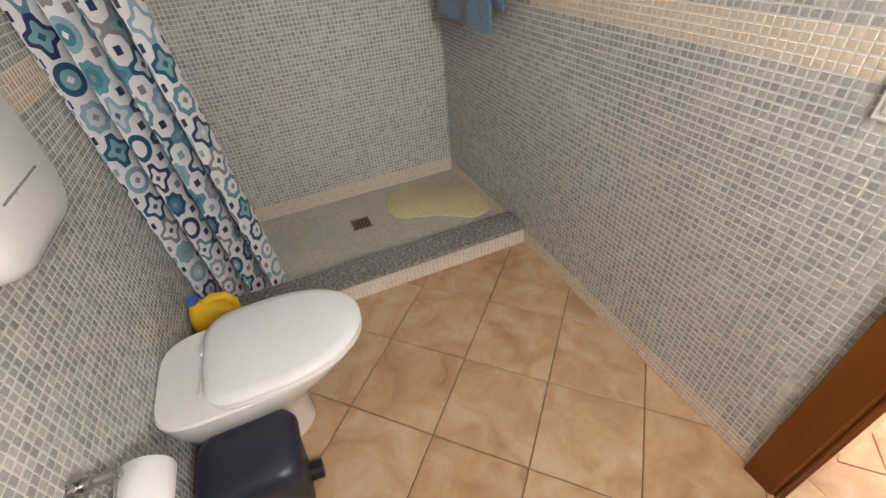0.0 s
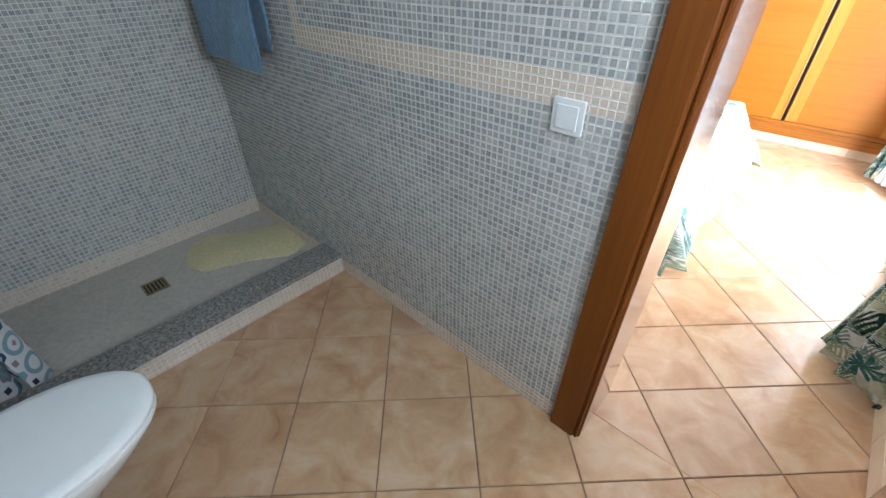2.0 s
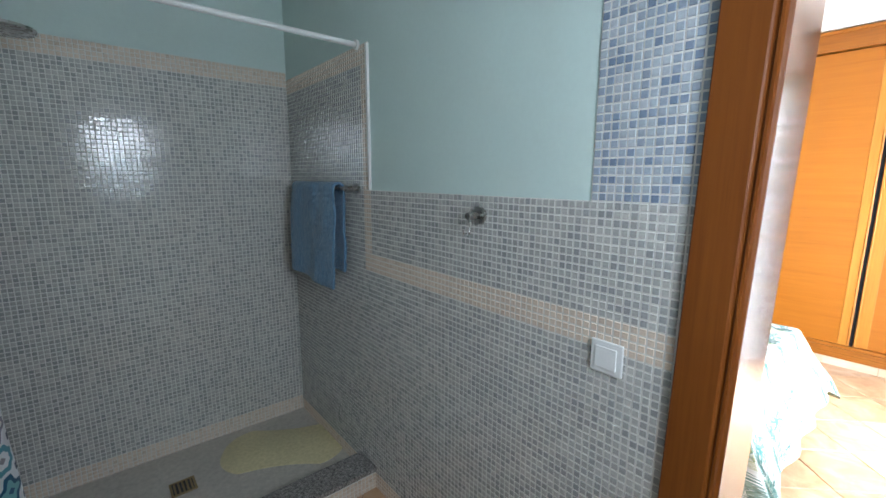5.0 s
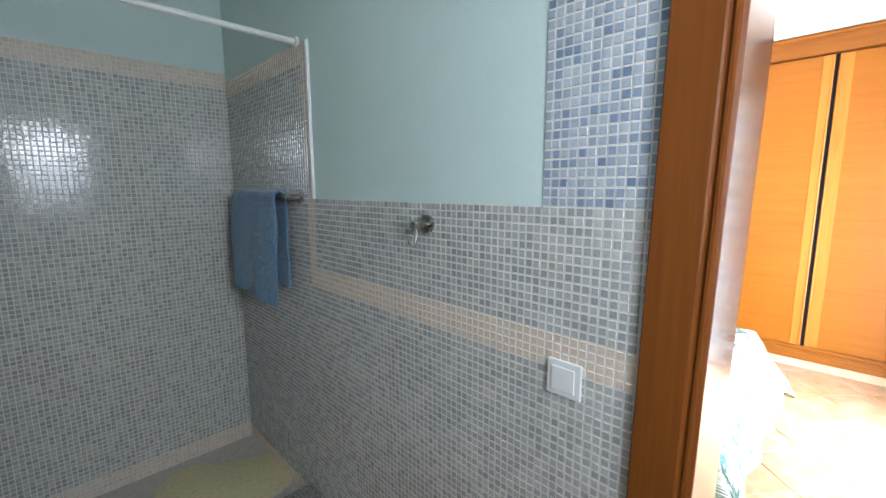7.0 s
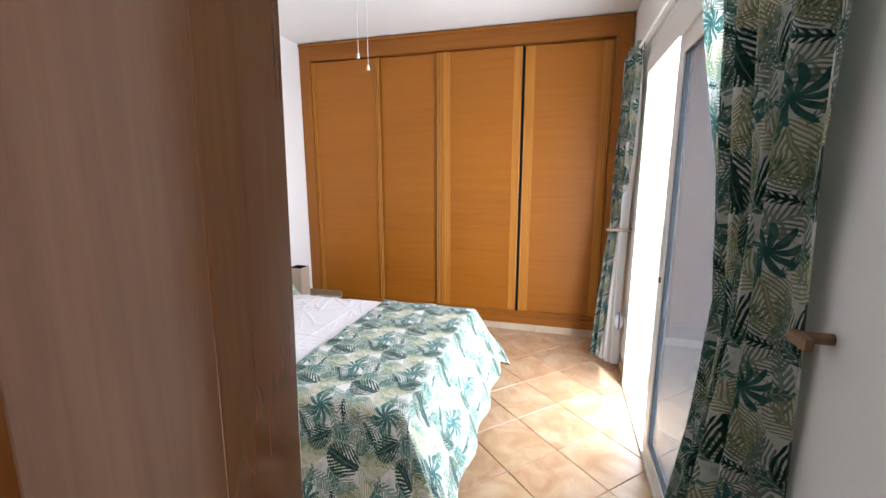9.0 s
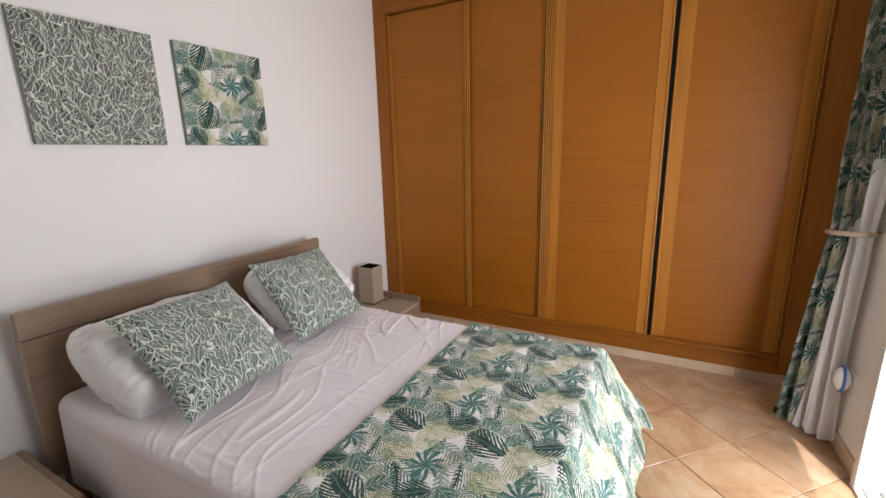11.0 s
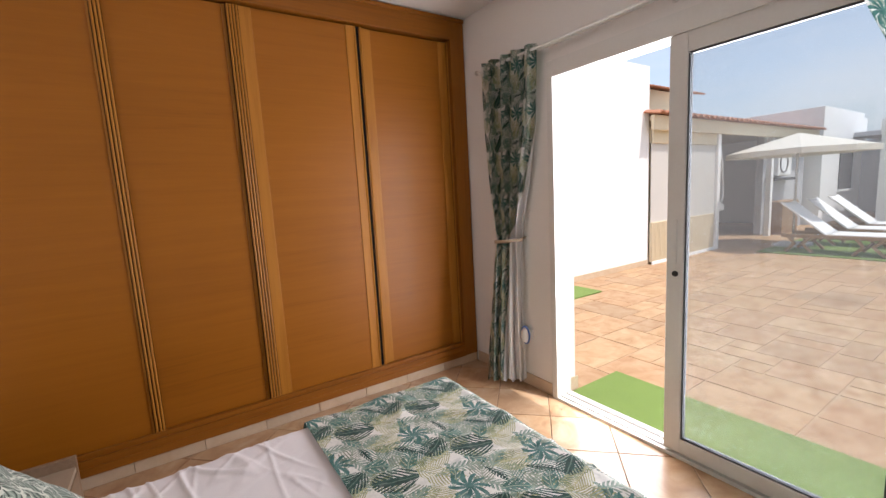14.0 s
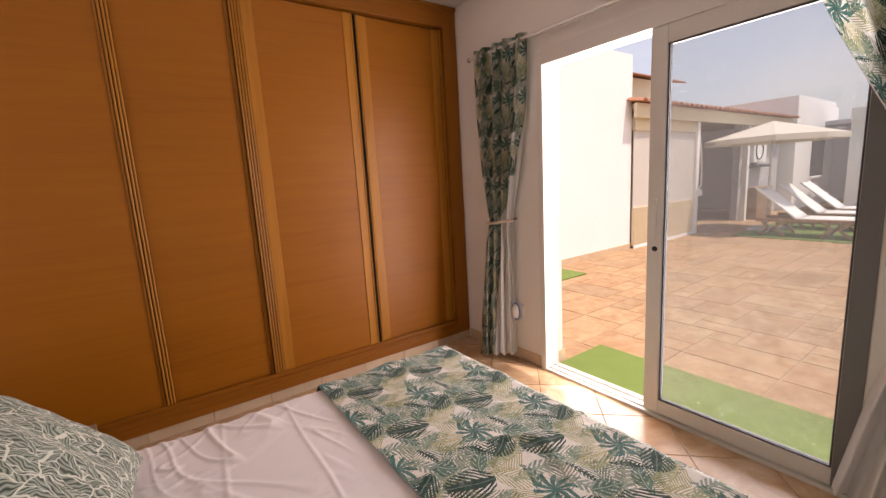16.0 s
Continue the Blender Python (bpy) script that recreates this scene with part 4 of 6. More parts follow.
def leaning(low0, low1, top):
    """A pose whose x runs from low0 to low1 and whose y climbs to top."""
    a, b, c = Vector(low0), Vector(low1), Vector(top)
    x = (b - a).normalized()
    mid = (a + b) / 2
    y = c - mid
    y = (y - x * y.dot(x)).normalized()
    z = x.cross(y)
    half = (c - mid).length / 2
    m = Matrix((x, y, z)).transposed().to_4x4()
    m.translation = mid + y * half
    return m


pillow_mesh("bed_pillow", 0.62, 0.37, 0.20, PILLOW, leaning((-1.60, 1.285, 0.60), (-1.60, 1.905, 0.60), (-1.87, 1.595, 0.735)), "plump white pillow leaning on the headboard, near side", "pillow", "white bed pillows", -0.03, 1.0, 56)
pillow_mesh("bed_pillow", 0.56, 0.38, 0.15, PILLOW, leaning((-1.66, 2.02, 0.61), (-1.66, 2.57, 0.61), (-1.94, 2.295, 0.825)), "plump white pillow leaning on the headboard, wardrobe side", "pillow", "white bed pillows", -0.03, 2.0, 56)
pillow_mesh("bed_pillow", 0.60, 0.34, 0.14, PILLOW, leaning((-1.76, 1.275, 0.615), (-1.76, 1.88, 0.615), (-1.985, 1.58, 0.765)), "flat white pillow behind the front pillow", "pillow", "white bed pillows", -0.03, 3.0, 56)
pillow_mesh("scatter_cushion", 0.50, 0.48, 0.13, CUSHION_PRINT, leaning((-1.37, 1.345, 0.585), (-1.41, 1.845, 0.585), (-1.73, 1.585, 0.890)), "green cushion with white veined leaf print, near side", "cushion", "leaf print cushions", 0.07, 4.0)
pillow_mesh("scatter_cushion", 0.46, 0.47, 0.13, CUSHION_PRINT, leaning((-1.49, 1.965, 0.585), (-1.46, 2.405, 0.585), (-1.80, 2.275, 0.925)), "green cushion with white veined leaf print, wardrobe side", "cushion", "leaf print cushions", 0.07, 6.0)


def nightstand(y0, y1, ztop, raised, label):
    n = thing("nightstand", label, "nightstand", "bedside nightstands", at=(-1.93, (y0 + y1) / 2, 0))
    o = Vector((1.93, -(y0 + y1) / 2, 0))

    def p(name, mat, *d, bevel=0.002):
        bm = bmesh.new()
        for q in d:
            box(bm, *q, bevel=bevel)
        bmesh.ops.translate(bm, vec=o, verts=bm.verts)
        return part(name, bm, mat, n)
    x0, x1 = XW + 0.012, -1.685
    p("side_panel", GREY_OAK, (x0, x1, y0, y0 + 0.022, 0.0, ztop + (raised if raised < 0 else 0.0)))
    p("side_panel", GREY_OAK, (x0, x1, y1 - 0.022, y1, 0.0, ztop + max(0, raised)))
    p("top", BEIGE, (x0, x1 - 0.004, y0 + 0.022, y1 - 0.022, ztop - 0.022, ztop))
    p("back_panel", GREY_OAK, (x0, x0 + 0.016, y0 + 0.022, y1 - 0.022, 0.0, ztop - 0.022))
    d = p("drawer_front", GREY_OAK, (x1 - 0.020, x1, y0 + 0.024, y1 - 0.024, 0.13, ztop - 0.024))
    p("base_panel", GREY_OAK, (x0 + 0.016, x1 - 0.03, y0 + 0.022, y1 - 0.022, 0.05, 0.07))


nightstand(0.64, 1.145, 0.335, 0.0, "low grey brown bedside table beside the near pillow")
nightstand(2.86, 3.385, 0.285, 0.045, "low grey brown bedside table between bed and wardrobe")


def table_lamp():
    l = thing("table_lamp", "square beige column lamp with an open dark top", "lamp", at=(-2.035, 3.215, 0.286))
    h, w = 0.300, 0.066
    bm = bmesh.new()
    box(bm, -w, -w + 0.006, -w, w, 0.012, h), box(bm, w - 0.006, w, -w, w, 0.012, h)
    box(bm, -w + 0.006, w - 0.006, -w, -w + 0.006, 0.012, h), box(bm, -w + 0.006, w - 0.006, w - 0.006, w, 0.012, h)
    part("shade", bm, BEIGE, l)
    boxes("base", BLACK_PLASTIC, l, (-w + 0.008, w - 0.008, -w + 0.008, w - 0.008, 0.0, 0.012))
    boxes("inner_diffuser", BLACK_PLASTIC, l, (-w + 0.007, w - 0.007, -w + 0.007, w - 0.007, h - 0.10, h - 0.095), label="dark recessed lamp opening")
    boxes("dark_liner", BLACK_MATT, l, (-w + 0.0062, -w + 0.009, -w + 0.0062, w - 0.0062, h - 0.094, h + 0.002), (w - 0.009, w - 0.0062, -w + 0.0062, w - 0.0062, h - 0.094, h + 0.002),
          (-w + 0.009, w - 0.009, -w + 0.0062, -w + 0.009, h - 0.094, h + 0.002), (-w + 0.009, w - 0.009, w - 0.009, w - 0.0062, h - 0.094, h + 0.002))
    bm = bmesh.new()
    tube(bm, [(0.05, 0.06, 0.006), (0.08, 0.09, 0.005), (0.10, 0.14, 0.005), (0.06, 0.158, 0.005)], 0.003, 6)
    part("cable", bm, BLACK_PLASTIC, l, smooth=True)


table_lamp()


def picture(y0, z0, size, material, seed, label):
    p = thing("wall_picture", label, "picture", "square canvas pictures", at=(XW, y0 + size / 2, z0))
    boxes("canvas_box", plain("canvas_edge", (0.24, 0.27, 0.22), 0.9), p, (0.001, 0.024, -size / 2, size / 2, 0, size), bevel=0.002)
    sheet_mesh("printed_canvas", lambda u, v: ((0.0262, (u - 0.5) * (size - 0.002), v * (size - 0.002) + 0.001), (u * size + seed[0], v * size + seed[1])), 2, 2, material, p)


picture(1.402, 1.515, 0.493, PICTURE_VEIN, (2.3, 1.4), "square canvas with grey green veined leaves on the white wall")
picture(1.995, 1.515, 0.495, RUNNER, (-0.142, -0.161), "square canvas with green tropical leaves on the white wall")


# curtain rail and curtains
def curtain_rail():
    r = thing("curtain_rail", "white double curtain rail above the terrace door", "curtain rail", at=(0.76, 2.07, 2.24))
    for dx, y0, y1 in ((0.0, -1.32, 1.36), (0.035, -1.30, 1.36)):
        bm = bmesh.new()
        tube(bm, [(dx, y0, 0), (dx, y1, 0)], 0.009, 12)
        part("rod", bm, FRAME_WHITE, r, smooth=True)
    for y in (-1.34, 1.375):
        bm = bmesh.new()
        bmesh.ops.create_uvsphere(bm, u_segments=12, v_segments=8, radius=0.017, matrix=Matrix.Translation((0, y, 0)))
        part("finial", bm, STEEL, r, smooth=True)
    for y in (-1.26, 0.0, 1.30):
        bm = bmesh.new()
        box(bm, 0.055, 0.064, y - 0.012, y + 0.012, -0.04, 0.03, 0.003)
        tube(bm, [(0.058, y, -0.012), (0.0, y, -0.012)], 0.006, 8)
        part("bracket", bm, FRAME_WHITE, r, smooth=True)


curtain_rail()


def lerp_rows(rows, z):
    for (z0, *a), (z1, *b) in zip(rows, rows[1:]):
        if z <= z0 and z >= z1:
            k = (z0 - z) / (z0 - z1)
            return [p + (q - p) * k for p, q in zip(a, b)]
    return list(rows[-1][1:])


def curtain(label, rows, ztop, zlow, tie_z, tie_y, tie_x, pleats, cord=True):
    """rows: height; y and x of the printed edge; y and x of the lined edge; bulge into the room; pleat depth; printed share of the width."""
    c = thing("curtain", label, "curtain", "tied back leaf print curtains", at=(0.76, (rows[0][1] + rows[0][3]) / 2, ztop))
    o = c.location.copy()

    def fn(printed):
        def g(u, v):
            z = ztop + (zlow - ztop) * v
            y0, x0, y1, x1, bulge, depth, share = lerp_rows(rows, z)
            w = share * u if printed else share + (1 - share) * u
            ph = 2 * math.pi * pleats * w
            d = Vector((x1 - x0, y1 - y0)).normalized()
            off = depth * math.sin(ph + 0.8 * math.sin(z * 2.2)) + 0.35 * depth * math.sin(ph * 2.3 + z) + 0.010 * n2(w * 5, z * 1.5, 1.0, 8) - bulge * math.sin(math.pi * w) * (1 if y1 > y0 else 1)
            side = Vector((abs(d.y), -d.x if d.y > 0 else d.x))
            x = x0 + (x1 - x0) * w + side.x * off + (0.0 if printed else 0.004)
            y = y0 + (y1 - y0) * w + side.y * off + 0.010 * n2(w * 6, z * 2, 1, 3)
            zz = z - (0.014 * math.sin(ph + 1) if v == 1 else 0)
            return (min(x, 0.818) - o.x, y - o.y, zz - o.z), (w * 1.2, z)
        return g
    sheet_mesh("printed_panel", fn(True), 80, 100, CURTAIN_PRINT, c)
    sheet_mesh("lining_panel", fn(False), 40, 100, LINING, c, label="white lining")
    if not cord:
        return c
    y0, x0, y1, x1, bulge, depth, share = lerp_rows(rows, tie_z)
    bm = bmesh.new()
    cx, cy, ry, rx = (x0 + x1) / 2 - bulge * 0.6, (y0 + y1) / 2, abs(y1 - y0) / 2 + 0.014, abs(x1 - x0) / 2 + depth * 1.2 + 0.012
    ring = [(cx + rx * math.cos(q) - o.x, cy + ry * math.sin(q) - o.y, tie_z - 0.012 * math.sin(q) - o.z) for q in (2 * math.pi * k / 24 for k in range(25))]
    tube(bm, ring, 0.011, 8)
    tube(bm, [(cx + rx * 0.9 - o.x, cy - o.y, tie_z - o.z), (tie_x - o.x, tie_y - o.y, tie_z + 0.02 - o.z)], 0.008, 8)
    part("tieback", bm, TIE, c, "beige cord tieback", smooth=True)
    return c


curtain("leaf print curtain tied back beside the wardrobe", [(2.275, 3.35, 0.735, 2.87, 0.765, 0.0, 0.022, 1.0), (1.8, 3.34, 0.725, 2.90, 0.765, 0.0, 0.022, 0.97), (1.4, 3.30, 0.715, 2.98, 0.770, 0.0, 0.022, 0.90), (1.2, 3.27, 0.71, 3.03, 0.775, 0.0, 0.022, 0.74), (1.05, 3.245, 0.705, 3.06, 0.780, 0.0, 0.022, 0.56), (0.9, 3.25, 0.685, 3.06, 0.785, 0.0, 0.024, 0.52), (0.5, 3.26, 0.645, 3.07, 0.79, 0.0, 0.026, 0.46), (0.02, 3.27, 0.605, 3.075, 0.80, 0.01, 0.028, 0.40)],
        2.275, 0.035, 1.05, 3.06, 0.822, 4.5)
curtain("leaf print curtain tied back beside the bathroom door", [(2.275, 0.775, 0.765, 1.56, 0.755, 0.0, 0.030, 1.0), (1.8, 0.775, 0.765, 1.36, 0.755, 0.0, 0.030, 1.0), (1.45, 0.785, 0.765, 1.19, 0.755, 0.01, 0.030, 0.98), (1.16, 0.795, 0.770, 1.08, 0.760, 0.03, 0.028, 0.95), (0.8, 0.80, 0.775, 1.12, 0.765, 0.06, 0.034, 0.86), (0.45, 0.80, 0.785, 1.20, 0.775, 0.10, 0.038, 0.74), (0.05, 0.80, 0.790, 1.27, 0.785, 0.15, 0.040, 0.64)],
        2.275, 0.045, 1.16, 0.77, 0.822, 5.0, False)
for yy, zz, lab in ((0.765, 1.165, "brown wooden curtain holdback peg on the white wall"),):
    h = thing("curtain_holdback", lab, "holdback", at=(XE, yy, zz))
    bm = bmesh.new()
    tube(bm, [(0.0, 0, 0), (-0.05, 0, 0)], 0.011, 12)
    part("peg", bm, CORD, h, smooth=True)
    boxes("cross_bar", CORD, h, (-0.066, -0.048, -0.045, 0.012, -0.012, 0.012), bevel=0.004)


def plug_in():
    s = thing("wall_socket", "white wall socket with a plugged in white and blue device", "socket", at=(XE, 3.05, 0.385))
    boxes("face_plate", WHITE_PLASTIC, s, (-0.010, -0.0005, -0.04, 0.04, -0.04, 0.04), bevel=0.003)
    bm = bmesh.new()
    bmesh.ops.create_uvsphere(bm, u_segments=20, v_segments=12, radius=1, matrix=Matrix.Translation((-0.043, 0.0, 0.0)) @ Matrix.Diagonal((0.032, 0.035, 0.058, 1)))
    dev = part("device", bm, WHITE_PLASTIC, s, smooth=True)
    bm = bmesh.new()
    tube(bm, [(-0.045, 0.037 * math.cos(q), 0.060 * math.sin(q)) for q in (2 * math.pi * k / 28 for k in range(29))], 0.006, 8)
    part("blue_rim", bm, BLUE_PLASTIC, dev, "blue rim", smooth=True)


plug_in()


sk = thing("wall_socket", "white wall socket beside the headboard", "socket", at=(XW, 1.115, 0.885))
boxes("face_plate", WHITE_PLASTIC, sk, (0.0005, 0.010, -0.041, 0.041, -0.041, 0.041), bevel=0.003)
bm = bmesh.new()
tube(bm, [(0.0095, 0, 0), (0.0112, 0, 0)], 0.020, 20)
part("socket_well", bm, OUT_GREY, sk, smooth=True)


def pull_cords():
    for x, y, z, lab in ((-0.936, 2.42, 2.17, "white pull cord with a small bell end"), (-0.918, 2.52, 2.122, "longer white pull cord with a small bell end")):
        c = thing("pull_cord", lab, "pull cord", "ceiling pull cords", at=(x, y, z))
        bm = bmesh.new()
        tube(bm, [(0, 0, 0.03), (0, 0, ZC - z)], 0.0018, 6)
        part("cord", bm, FRAME_WHITE, c)
        bm = bmesh.new()
        tube(bm, [(0, 0, 0.034), (0, 0, 0.028), (0, 0, 0.012), (0, 0, 0.0)], [0.003, 0.007, 0.010, 0.012], 10)
        part("bell", bm, WHITE_PLASTIC, c, smooth=True)


pull_cords()


# ---- bathroom things ----
def shower_tray():
    t = structure("trim_shower_tray", TRAY, (BX, -1.475, BY, YB, -0.006, 0.012), label="grey stone shower floor", category="shower tray")
    return t


shower_tray()
curb = structure("trim_shower_curb", MOSAIC_GROUT, (-1.475, -1.338, BY, YB, -0.006, 0.098), label="low shower curb with cream mosaic front and granite top", category="curb")
bm = bmesh.new()
box(bm, -1.480, -1.318, BY + 0.002, YB - 0.006, 0.098, 0.122, 0.005)
part("granite_slab", bm, GRANITE, curb, "speckled grey granite slab")


def drain():
    d = thing("shower_drain", "square brass shower drain grate in the grey tray", "drain", at=(-1.93, -0.745, 0.012))
    bm = bmesh.new()
    for q in ((-0.055, -0.045, -0.055, 0.055), (0.045, 0.055, -0.055, 0.055), (-0.045, 0.045, -0.055, -0.045), (-0.045, 0.045, 0.045, 0.055)):
        box(bm, *q, 0.0, 0.005)
    part("rim", bm, BRASS, d)
    boxes("well", BLACK_PLASTIC, d, (-0.045, 0.045, -0.045, 0.045, 0.0, 0.0012))
    for k in range(5):
        boxes("slat", BRASS, d, (-0.045, 0.045, -0.039 + k * 0.0178, -0.031 + k * 0.0178, 0.0015, 0.0045))


drain()


def bath_mat():
    bm = bmesh.new()
    n = 72
    out, inn, top = [], [], []
    ang = radians(62)
    for k in range(n):
        q = 2 * math.pi * k / n
        waist = 0.165 + 0.06 * min(1.0, abs(math.cos(q)) * 1.7) ** 2
        a, b = 0.33 * math.copysign(abs(math.cos(q)) ** 0.85, math.cos(q)), waist * math.copysign(abs(math.sin(q)) ** 0.8, math.sin(q))
        x, y = a * math.cos(ang) - b * math.sin(ang), a * math.sin(ang) + b * math.cos(ang)
        out.append(bm.verts.new((x, y, 0.0)))
        inn.append(bm.verts.new((x * 0.995, y * 0.995, 0.005)))
        top.append(bm.verts.new((x * 0.96, y * 0.96, 0.008)))
    for a, b in ((out, inn), (inn, top)):
        for k in range(n):
            bm.faces.new((a[k], a[(k + 1) % n], b[(k + 1) % n], b[k]))
    bm.faces.new(top), bm.faces.new(out[::-1])
    ob = link("shower_mat", bm, RUBBER_MAT, smooth=True)
    ob.location = (-1.925, -0.245, 0.0125)
    tagged(ob, "pale yellow bone shaped rubber mat in the shower", "mat")


bath_mat()


def loft(bm, rings):
    vs = [[bm.verts.new(p) for p in r] for r in rings]
    n = len(vs[0])
    for a, b in zip(vs, vs[1:]):
        for k in range(n):
            bm.faces.new((a[k], a[(k + 1) % n], b[(k + 1) % n], b[k]))
    bm.faces.new(vs[0][::-1]), bm.faces.new(vs[-1])
    return bm


def toilet():
    t = thing("toilet", "white ceramic toilet with its lid closed", "toilet", at=(-0.835, BY, 0))
    n = 48

    def oval(y0, y1, hw, z, sq=2.6, front=2.0):
        pts, cy, hl = [], y0 + (y1 - y0) * 0.42, 0
        for k in range(n):
            q = 2 * math.pi * k / n
            c, s = math.cos(q), math.sin(q)
            e = front if s > 0 else sq * 1.6
            x = hw * math.copysign(abs(c) ** (2 / (2.2 if s > 0 else 4.0)), c)
            y = (y1 - cy) * abs(s) ** (2 / 2.0) if s > 0 else -(cy - y0) * abs(s) ** (2 / 5.0)
            pts.append((x, cy + y, z))
        return pts
    bm = bmesh.new()
    loft(bm, [oval(0.06, 0.36, 0.095, 0.0), oval(0.05, 0.37, 0.10, 0.03), oval(0.04, 0.37, 0.10, 0.14), oval(0.02, 0.44, 0.125, 0.24), oval(0.004, 0.55, 0.165, 0.32), oval(0.003, 0.605, 0.180, 0.375), oval(0.003, 0.612, 0.182, 0.392), oval(0.008, 0.605, 0.176, 0.398)])
    part("bowl", bm, CERAMIC, t, smooth=True)
    bm = bmesh.new()
    loft(bm, [oval(0.155, 0.610, 0.180, 0.3985), oval(0.150, 0.616, 0.186, 0.402), oval(0.150, 0.616, 0.186, 0.412), oval(0.155, 0.610, 0.180, 0.4155)])
    part("seat", bm, WHITE_PLASTIC, t, smooth=True)
    bm = bmesh.new()
    loft(bm, [oval(0.150, 0.612, 0.182, 0.4165), oval(0.146, 0.618, 0.188, 0.420), oval(0.146, 0.618, 0.188, 0.431), oval(0.152, 0.610, 0.181, 0.438), oval(0.175, 0.58, 0.155, 0.4425)])
    part("lid", bm, WHITE_PLASTIC, t, smooth=True)
    for x in (-0.075, 0.075):
        bm = bmesh.new()
        tube(bm, [(x - 0.02, 0.138, 0.409), (x + 0.02, 0.138, 0.409)], 0.011, 12)
        part("hinge", bm, WHITE_PLASTIC, t, smooth=True)


toilet()


def rounded_rect(cx, cy, hx, hy, r, z, n=6):
    pts = []
    for qx, qy, a0 in ((1, 1, 0), (-1, 1, 90), (-1, -1, 180), (1, -1, 270)):
        for k in range(n + 1):
            a = radians(a0 + 90 * k / n)
            pts.append((cx + qx * (hx - r) + r * math.cos(a), cy + qy * (hy - r) + r * math.sin(a), z))
    return pts


def pedal_bin():
    b = thing("pedal_bin", "dark navy plastic pedal bin beside the toilet", "bin", at=(-0.585, -1.365, 0))
    bm = bmesh.new()
    loft(bm, [rounded_rect(0, 0, 0.085, 0.105, 0.035, 0.0), rounded_rect(0, 0, 0.09, 0.11, 0.035, 0.015), rounded_rect(0, 0, 0.105, 0.128, 0.04, 0.225), rounded_rect(0, 0, 0.107, 0.130, 0.04, 0.235)])
    part("bucket", bm, NAVY_PLASTIC, b, smooth=True)
    bm = bmesh.new()
    loft(bm, [rounded_rect(0, 0, 0.112, 0.136, 0.042, 0.232), rounded_rect(0, 0, 0.113, 0.137, 0.042, 0.252), rounded_rect(0, 0, 0.108, 0.132, 0.045, 0.278), rounded_rect(0, 0, 0.090, 0.112, 0.05, 0.296), rounded_rect(0, 0, 0.05, 0.07, 0.04, 0.303)])
    part("lid", bm, NAVY_PLASTIC, b, smooth=True)
    bm = bmesh.new()
    tube(bm, [(-0.02, 0.105, 0.03), (-0.02, 0.150, 0.028)], [0.028, 0.03], 16)
    part("pedal", bm, BLACK_PLASTIC, b, smooth=True)


pedal_bin()


def roll_holder():
    h = thing("toilet_roll_holder", "brushed steel wall holder for a toilet roll", "roll holder", at=(-0.445, BY + 0.005, 0.612))
    bm = bmesh.new()
    tube(bm, [(0, 0.0, 0), (0, 0.012, 0)], 0.027, 24)
    part("wall_plate", bm, STEEL, h, smooth=True)
    bm = bmesh.new()
    tube(bm, [(0, 0.012, 0), (0, 0.075, -0.004)], 0.0125, 16)
    part("stem", bm, STEEL, h, smooth=True)
    bm = bmesh.new()
    tube(bm, [(0.0, 0.068, -0.004), (0.045, 0.068, -0.010), (0.062, 0.069, -0.020), (0.066, 0.070, -0.040), (0.066, 0.072, -0.075), (0.056, 0.072, -0.084), (0.0, 0.072, -0.084), (-0.07, 0.072, -0.084)], 0.004, 10)
    part("wire_arm", bm, STEEL, h, smooth=True)
    r = thing("toilet_roll", "white toilet paper roll on its steel holder", "toilet roll", at=(-0.445, BY + 0.077, 0.5245))
    bm = bmesh.new()
    n, prof = 40, ((0.0195, -0.05), (0.053, -0.05), (0.054, -0.048), (0.054, 0.048), (0.053, 0.05), (0.0195, 0.05))
    rows = [[bm.verts.new((x, q * math.cos(2 * math.pi * k / n), q * math.sin(2 * math.pi * k / n) - 0.012)) for k in range(n)] for q, x in prof]
    for a, b in zip(rows, rows[1:] + rows[:1]):
        for k in range(n):
            bm.faces.new((a[k], a[(k + 1) % n], b[(k + 1) % n], b[k]))
    part("paper", bm, PAPER, r, smooth=True)
    bm = bmesh.new()
    rows = [[bm.verts.new((x, q * math.cos(2 * math.pi * k / n), q * math.sin(2 * math.pi * k / n) - 0.012)) for k in range(n)] for q, x in ((0.0175, -0.0495), (0.0195, -0.0495), (0.0195, 0.0495), (0.0175, 0.0495))]
    for a, b in zip(rows, rows[1:] + rows[:1]):
        for k in range(n):
            bm.faces.new((a[k], a[(k + 1) % n], b[(k + 1) % n], b[k]))
    part("core", bm, BEIGE, r, "brown card core", smooth=True)


roll_holder()


def dispenser():
    d = thing("wall_dispenser", "white rounded plastic dispenser on the mosaic wall", "dispenser", at=(-0.745, BY + 0.005, 1.165))
    bm = bmesh.new()

    def ring(y, k):
        return [(x * k, y, z * k) for x, z, _ in rounded_rect(0, 0, 0.175, 0.205, 0.08, 0, 10)]
    loft(bm, [ring(0.0, 0.97), ring(0.03, 1.0), ring(0.075, 0.985), ring(0.095, 0.94), ring(0.107, 0.82)])
    part("cover", bm, WHITE_PLASTIC, d, smooth=True)
    boxes("slot", plain("grey_slot", (0.25, 0.25, 0.25)), d, (-0.08, 0.08, 0.1045, 0.1085, -0.085, -0.081))
    boxes("lower_flap", WHITE_PLASTIC, d, (-0.10, 0.10, 0.092, 0.106, -0.165, -0.10), bevel=0.005)


dispenser()


